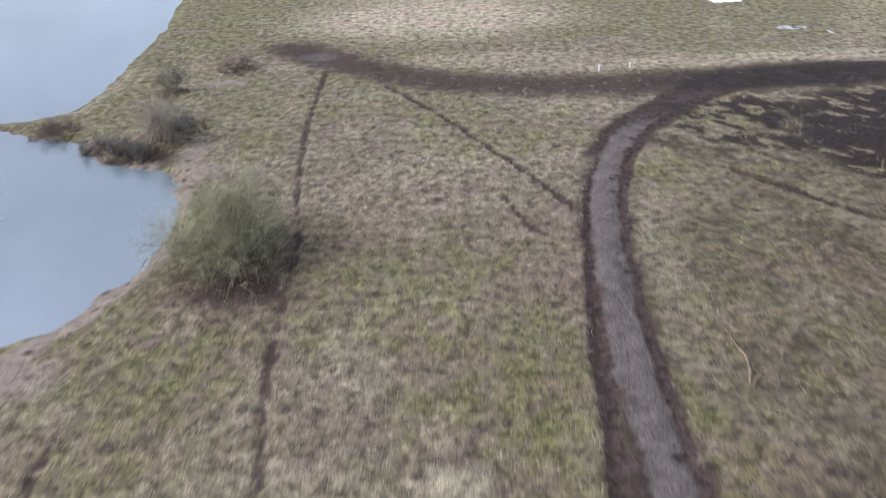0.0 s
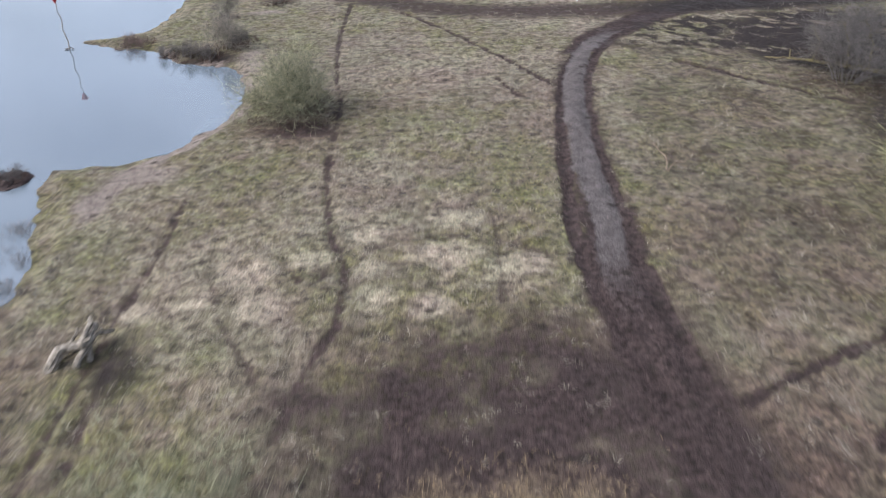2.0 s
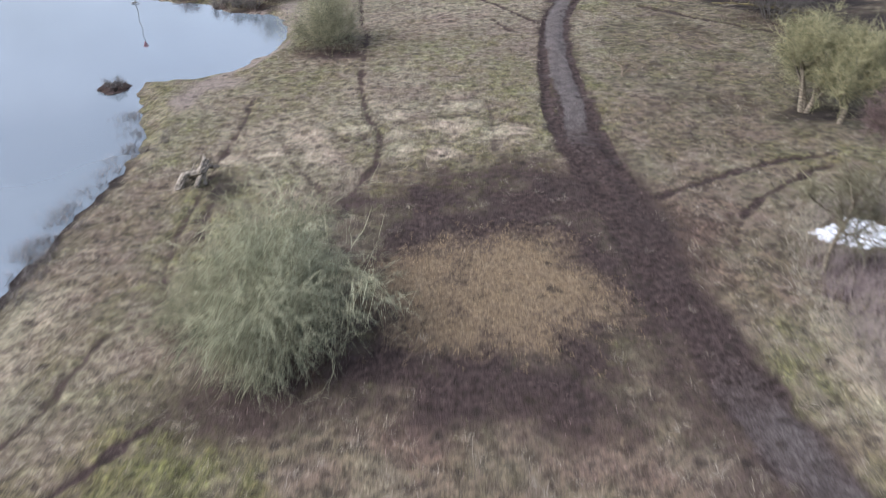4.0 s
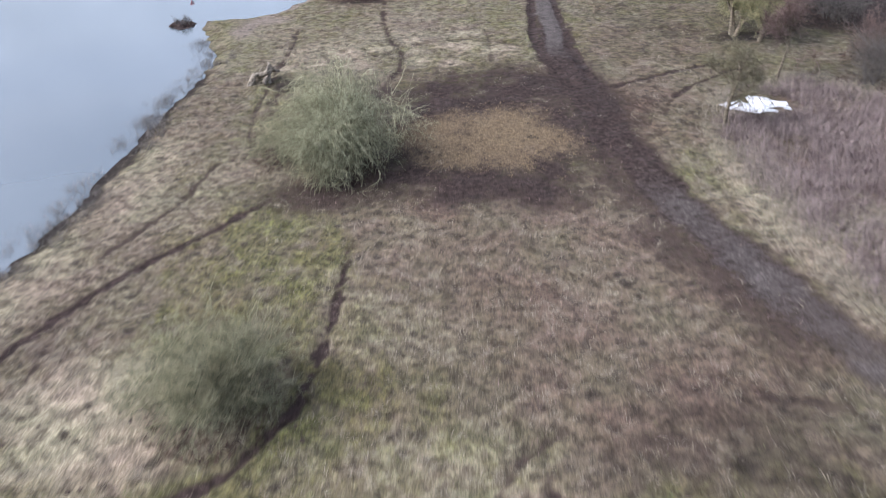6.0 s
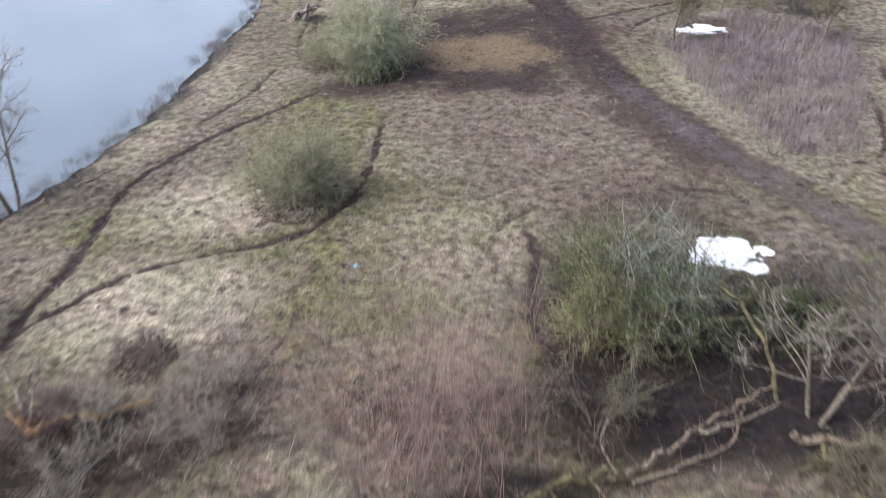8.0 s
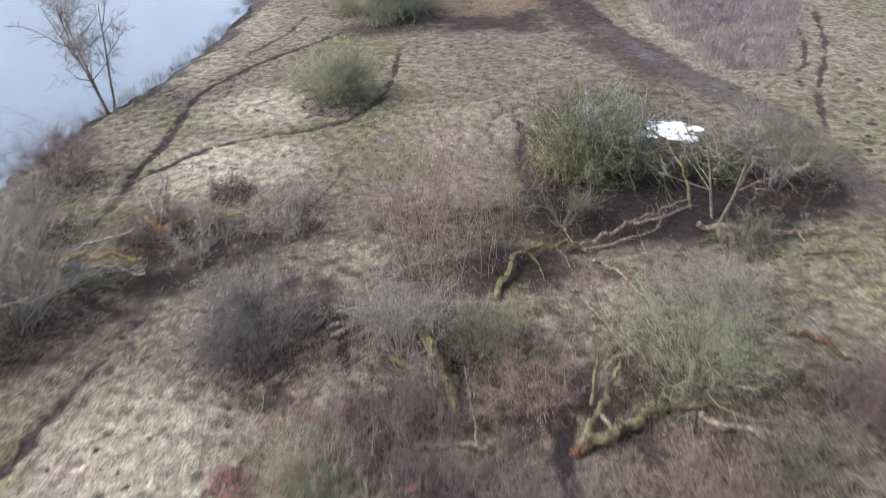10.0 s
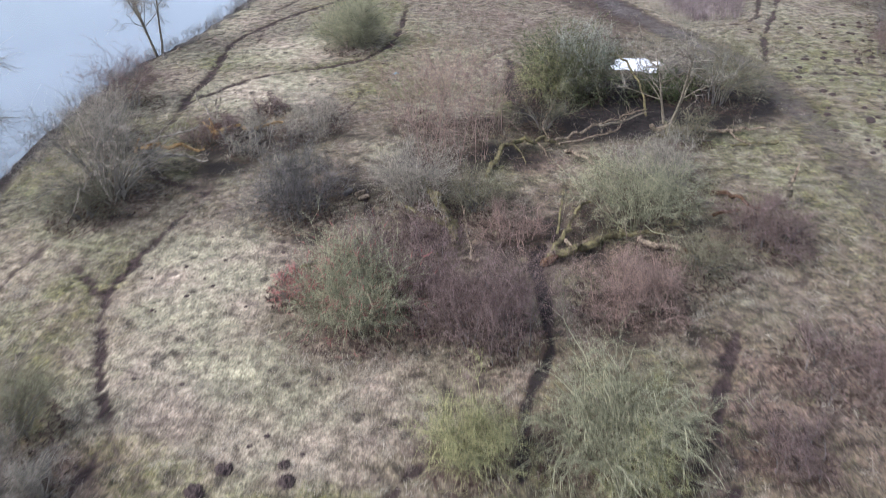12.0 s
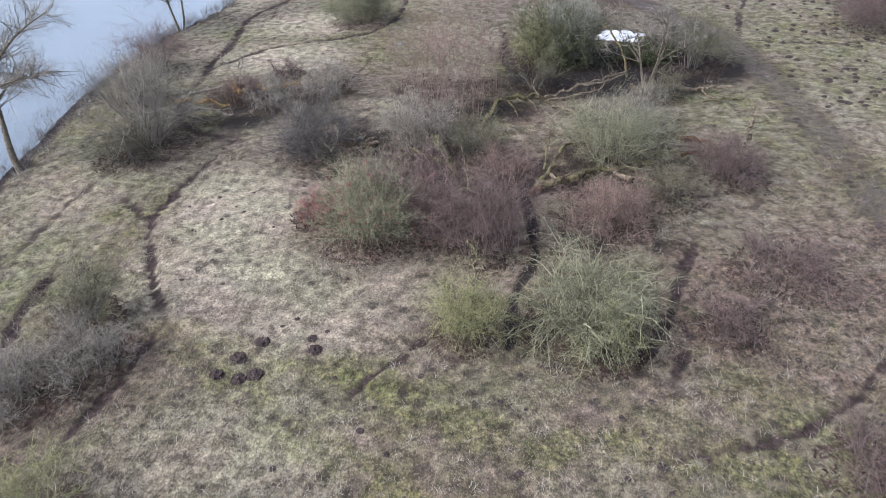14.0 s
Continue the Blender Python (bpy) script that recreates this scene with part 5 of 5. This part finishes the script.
fallen("driftwood", "thin grey branch washed up on the bank", -24.3, -24.4, [("branch", [(-0.8, -0.9, 0.08), (0, 0, 0.1), (0.7, 0.8, 0.08)], 0.06, 0.03, "trunk", "")], "driftwood")
fallen("driftwood", "dead branch lying under the blackthorn", -13.8, -56.8, [("branch", [(-0.7, 0.6, 0.12), (0.7, -0.5, 0.1)], 0.08, 0.06, "wood", "")], "branch")
fallen("driftwood", "mossy branch lying in rough grass", -11.9, -60.7, [("branch", [(-0.7, -0.5, 0.12), (0.7, 0.5, 0.15)], 0.08, 0.06, "moss", "")], "branch")
fallen("driftwood", "dead branch beside the pasture track", 12.4, 22.2, [
    ("branch", [(0, 0, 0.1), (0.3, 1.2, 0.2), (0.1, 3.4, 0.2)], 0.05, 0.03, "wood", ""),
    ("branch", [(0, -0.3, 0.1), (0.6, 0.5, 0.3), (1.3, 0.7, 0.2)], 0.05, 0.02, "wood", ""),
], "branch")
fallen("driftwood", "thin bleached stick lying beside a footpath", 3.8, -72.2, [("branch", [(-0.25, 0.5, 0.1), (0, 0, 0.12), (0.2, -0.5, 0.08)], 0.045, 0.03, "wood", "")], "stick")
fallen("log_pieces", "sawn log pieces with pale cut ends", -9.8, -53.7, [
    ("log", [(0, 0, 0.12), (0.45, 0.3, 0.14)], 0.13, 0.12, "wood", ""),
    ("log", [(0.2, -0.4, 0.12), (0.7, -0.2, 0.12)], 0.12, 0.12, "wood", ""),
    ("log", [(-0.6, 0.1, 0.12), (-0.3, 0.5, 0.15)], 0.16, 0.15, "dark", ""),
], "log")


# ---- small things ----
def mound(name, label, x, y, r, h, mat, category, group="", fine=2):
    """A lumpy heap."""
    bm = bmesh.new()
    bmesh.ops.create_icosphere(bm, subdivisions=fine, radius=1)
    for v in bm.verts:
        n = noise.noise(Vector((v.co.x * 2 + x * 3, v.co.y * 2 + y * 3, v.co.z * 2))) + 0.6 * noise.noise(v.co * 5 + Vector((x, y, 0)))
        k = 1 + 0.3 * n
        v.co = Vector((v.co.x * r * k, v.co.y * r * k, max(v.co.z, -0.3) * h * (1 + 0.5 * n)))
    me = bpy.data.meshes.new(name)
    bm.to_mesh(me)
    bm.free()
    me.materials.append(mat)
    ob = new(name, me)
    ob.location = (x, y, float(land(x, y)[0]) - 0.01)
    return tagged(ob, label, category, group)


for x, y, r in ((-12.9, -72.1, 0.3), (-13.7, -72.9, 0.34), (-12.9, -73.9, 0.36), (-13.5, -74.1, 0.3), (-14.4, -73.8, 0.26), (-10.7, -72.7, 0.28), (-10.9, -72.0, 0.2)):
    mound("molehill", "fresh dark molehill in short grass", x, y, r, 0.14, SOIL, "molehill", "molehills in the pasture", 4)
for k in range(150):
    x, y = rng.uniform(19, 33), rng.uniform(-52, -27)
    if x - 18.5 > 0.1 * (y + 50) and line_distance(np.array([x]), np.array([y]), curve_through([(29.7, -11.4), (26.2, -21.1), (21.8, -29.8), (19.2, -36.7)]))[0] > 1:
        mound("trampled_clod", "dark trampled clod in green pasture", x, y, rng.uniform(0.12, 0.3), 0.11, SOIL, "clod", "clods in the pasture")
for k in range(70):
    x, y = rng.uniform(-20, -8), rng.uniform(-72, -56) if k % 2 else rng.uniform(-41, -26)
    mound("dung_pat", "small dark dung pat in pale grass", x, y, rng.uniform(0.07, 0.14), 0.04, SOIL, "dung", "dung pats in the grass")
for k in range(40):
    x, y = rng.uniform(-12, 12), rng.uniform(-84, -74)
    mound("dung_pat", "small dark dung pat in rough grass", x, y, rng.uniform(0.08, 0.16), 0.05, SOIL, "dung", "dung pats in the grass")


def snow_patch(name, label, x, y, rx, ry, seed, holes=0.0, mat=SNOW):
    """A thin ragged sheet of old snow and ice, with holes."""
    n = 60
    u = np.linspace(-1.35, 1.35, n)
    gx, gy = np.meshgrid(u * rx, u * ry)
    wx, wy = gx + x, gy + y
    f = 1 - np.hypot(gx / rx, gy / ry) + 1.5 * (fractal(wx, wy, 0.9, seed, 4) - 0.5) - holes * smooth(0.55, 0.7, fractal(wx, wy, 0.6, seed + 9, 2))
    z = land(wx.ravel(), wy.ravel()).reshape(wx.shape)
    top = z + 0.02 + 0.06 * smooth(0, 0.35, f) + 0.02 * fractal(wx, wy, 0.4, seed + 3)
    bm = bmesh.new()
    grid = [[bm.verts.new((gx[j, i], gy[j, i], top[j, i])) for i in range(n)] for j in range(n)]
    for j in range(n - 1):
        for i in range(n - 1):
            if f[j:j + 2, i:i + 2].mean() > 0:
                bm.faces.new((grid[j][i], grid[j][i + 1], grid[j + 1][i + 1], grid[j + 1][i]))
    bmesh.ops.delete(bm, geom=[v for v in bm.verts if not v.link_faces], context="VERTS")
    edge = bmesh.ops.extrude_edge_only(bm, edges=[e for e in bm.edges if len(e.link_faces) == 1])
    for v in edge["geom"]:
        if isinstance(v, bmesh.types.BMVert):
            v.co.z -= 0.14
    me = bpy.data.meshes.new(name)
    bm.to_mesh(me)
    bm.free()
    me.materials.append(mat)
    ob = new(name, me)
    ob.location = (x, y, 0)
    return tagged(ob, label, "snow patch")


snow_patch("snow_patch", "ragged patch of white ice behind the dark bush", 9.8, -35.5, 1.6, 1.55, 5, 0.1)
snow_patch("snow_patch", "ragged white ice on the reed bed pool", 19.3, -1.6, 2.0, 1.5, 12, 0.9)
snow_patch("snow_patch", "white ice lying on the far green meadow", 31.4, 80.6, 1.8, 1.0, 21)
snow_patch("snow_patch", "thin ice on the far green meadow", 34, 69.6, 1.6, 0.45, 31, 1.4, ICE)
snow_patch("snow_patch", "thin ice on the far green meadow", 36.8, 67.6, 0.2, 1.1, 41, 1.0, ICE)


def box_part(name, size, at, mat, parent, label="", bevel=0.02):
    bm = bmesh.new()
    bmesh.ops.create_cube(bm, size=1)
    bmesh.ops.scale(bm, vec=size, verts=bm.verts)
    bmesh.ops.bevel(bm, geom=bm.edges[:], offset=bevel, segments=2, affect="EDGES")
    bmesh.ops.translate(bm, vec=at, verts=bm.verts)
    me = bpy.data.meshes.new(name)
    bm.to_mesh(me)
    bm.free()
    me.materials.append(mat)
    return part(name, me, parent, label)


for x, y, h in ((13.7, 59.9, 0.5), (16.4, 60.4, 0.42)):
    thing = tagged(empty("marker_post", x, y, float(land(x, y)[0])), "short white marker post at the field edge", "post", "white posts at the field edge")
    post = box_part("post", (0.12, 0.12, h), (0, 0, h / 2 - 0.02), WHITE, thing)
    box_part("cap", (0.15, 0.15, 0.05), (0, 0, h), WHITE, post)

# a red topmark on a thin pole, standing in the lake
thing = tagged(empty("channel_beacon", -34.8, 51.6, WATER), "thin pole with a red triangular topmark in the lake", "beacon")
log_part("pole", [(0, 0, -0.8), (0, 0, 2.0), (0, 0, 4.2)], 0.06, 0.04, "grey", thing, "pale grey pole")
log_part("drift_branch", [(-0.5, 0.2, 0.05), (0.1, 0.0, 0.12), (0.5, -0.1, 0.05)], 0.035, 0.02, "dark", thing, "dark branch caught at the foot")
log_part("drift_branch", [(-0.3, -0.3, 0.02), (0.0, 0.1, 0.12), (0.2, 0.4, 0.1)], 0.035, 0.02, "dark", thing, "dark branch caught at the foot")
bm = bmesh.new()
bmesh.ops.create_cone(bm, cap_ends=True, segments=20, radius1=0.05, radius2=0.32, depth=0.6)
me = bpy.data.meshes.new("topmark")
bm.to_mesh(me)
bm.free()
me.materials.append(RED)
part("topmark", me, thing, "red cone with its point down").location = (0, 0, 4.5)

bm = bmesh.new()
bmesh.ops.create_grid(bm, x_segments=8, y_segments=4, size=0.5)
for v in bm.verts:
    v.co = Vector((v.co.x * 0.45, v.co.y * 0.22, 0.08 + 0.05 * math.sin(v.co.x * 9) + 0.04 * v.co.y))
bmesh.ops.solidify(bm, geom=bm.faces[:], thickness=0.015)
me = bpy.data.meshes.new("plastic_scrap")
bm.to_mesh(me)
bm.free()
me.materials.append(BLUE)
ob = tagged(new("plastic_scrap", me), "crumpled pale blue plastic scrap on grass", "litter")
ob.matrix_world = pose(-8.2, -35.1, float(land(-8.2, -35.1)[0]), 0, 0, 25)
mound("white_stone", "pale stone on the lake bank", -26.7, -27.1, 0.22, 0.16, BARK["wood"], "stone")
mound("islet", "small dark islet of mud in the lake", -27.8, 25.0, 1.3, 0.3, SOIL, "islet", fine=4).location.z = WATER - 0.05
shrub("bramble", "low dead scrub on the small islet", -27.8, 25, 0.5, 1.1, "dark", 14, 60, 300, 1500, base=0.8, floor=WATER + 0.2)


# ---- grass, reeds and litter ----
def scatter(name, label, category, mat, count, box, chance, per, length, width, lean, spread, droop=0.3):
    """Tufts of bent blades wherever chance(masks, x, y) allows."""
    x, y = rng.uniform(box[0], box[1], count), rng.uniform(box[2], box[3], count)
    mk = masks(x, y)
    ok = rng.uniform(0, 1, count) < chance(mk, x, y)
    x, y = np.repeat(x[ok], per), np.repeat(y[ok], per)
    size = np.repeat(rng.uniform(0.6, 1.3, ok.sum()), per)
    x, y = x + rng.normal(0, spread, len(x)), y + rng.normal(0, spread, len(y))
    z = land(x, y)
    a = rng.uniform(0, 2 * np.pi, len(x))
    way = np.stack([np.cos(a) * lean, np.sin(a) * lean, np.full(len(x), 1.0)], 1)
    v, f = blades(np.stack([x, y, z - 0.02], 1), way, rng.uniform(*length, len(x)) * size, width, droop)
    return tagged(new(name, mesh_from(name, v, f, mat)), label, category, kind="stuff")


def bare(mk):
    return (1 - mk["mud"]) ** 2 * (1 - mk["gravel"]) * (1 - 0.8 * mk["dark"]) * (1 - mk["sand"]) * (1 - 0.7 * mk["hay"]) * (mk["shore"] > 0.3)


PASTURE = (-33, 34, -84, 64)
scatter("dry_grass", "dry straw-coloured winter grass tussocks", "grass", STRAW, 96000, PASTURE,
        lambda mk, x, y: bare(mk) * (0.5 + 0.5 * mk["pale"]) * (1 - 0.6 * mk["green"]) * smooth(0.36, 0.6, fractal(x, y, 1.0, 91, 2)), 9, (0.2, 0.48), 0.0075, 1.7, 0.12)
scatter("green_grass", "short green winter grass", "grass", GRASS, 60000, PASTURE,
        lambda mk, x, y: bare(mk) * mk["green"] * (1 - 0.6 * mk["pale"]) * smooth(0.36, 0.6, fractal(x, y, 0.9, 97, 2)), 7, (0.08, 0.2), 0.01, 0.9, 0.1)
scatter("dead_stalks", "brown dead stalks under the scrub", "dead plants", BARK["purple"], 60000, PASTURE,
        lambda mk, x, y: mk["litter"] * (1 - mk["mud"]) * (1 - mk["hay"]) * (1 - mk["dark"]) * (mk["shore"] > 0.2), 3, (0.15, 0.45), 0.008, 0.8, 0.1)
scatter("hay", "trampled brown hay spread on mud", "hay", HAYMAT, 7000, (-9, 8, -13, 4), lambda mk, x, y: mk["hay"], 4, (0.15, 0.4), 0.014, 3.0, 0.12)
scatter("reeds", "dead purple-brown reeds standing in a bed", "reeds", REED, 33000, (13, 31, -27, 3.5),
        lambda mk, x, y: mk["reed"] * (0.4 + 0.6 * smooth(0.3, 0.6, fractal(x, y, 2.5, 101))) * (np.hypot((x - 19.3) / 2.6, (y + 1.6) / 2.0) > 1), 3, (0.45, 1.0), 0.011, 0.5, 0.14, 0.25)
scatter("sedge", "pale straw sedge along the reed bed", "sedge", STRAW, 19000, (12, 31, -27, 4.5),
        lambda mk, x, y: np.maximum(smooth(2.0, 0.4, line_distance(x, y, REEDS + REEDS[:1])) * (x < 17 + 12 * (y > -3)) * smooth(0.3, 0.55, fractal(x, y, 1.3, 103)), spot(x, y, 21.6, -17, 3.2, 1.6)) * (np.hypot((x - 19.3) / 2.4, (y + 1.6) / 1.9) > 1), 5, (0.4, 0.9), 0.011, 1.1, 0.14)


def bank_brush(name, label, mat, count, lo, hi, south, north, length, seed, clump=2.2, per=5):
    """Thin leaning stems in clumps along the shore, between lo and hi metres inland."""
    x, y = rng.uniform(-36, -18, count), rng.uniform(south, north, count)
    mk = masks(x, y)
    ok = (mk["shore"] > lo) & (mk["shore"] < hi) & (fractal(x, y, clump, seed, 2) > 0.52)
    x, y = np.repeat(x[ok], per), np.repeat(y[ok], per)
    x, y = x + rng.normal(0, 0.15, len(x)), y + rng.normal(0, 0.15, len(y))
    s = np.stack([x, y, land(x, y)], 1)
    w = unit(np.stack([rng.normal(0, 0.5, len(x)), rng.normal(0, 0.5, len(x)), np.ones(len(x))], 1))
    v, f = spikes(s, s + w * rng.uniform(*length, len(x))[:, None], 0.012)
    return tagged(new(name, mesh_from(name, v, f, mat)), label, "scrub", kind="stuff")


bank_brush("bank_scrub", "brown dead scrub along the lake bank", BARK["dark"], 20000, -0.2, 1.8, -70, 14, (0.2, 0.75), 111, 1.4)
bank_brush("flooded_scrub", "drowned brown stems standing in shallow water", BARK["dark"], 32000, -4.6, -0.1, -66, 20, (0.4, 0.95), 117, 0.9, 3)
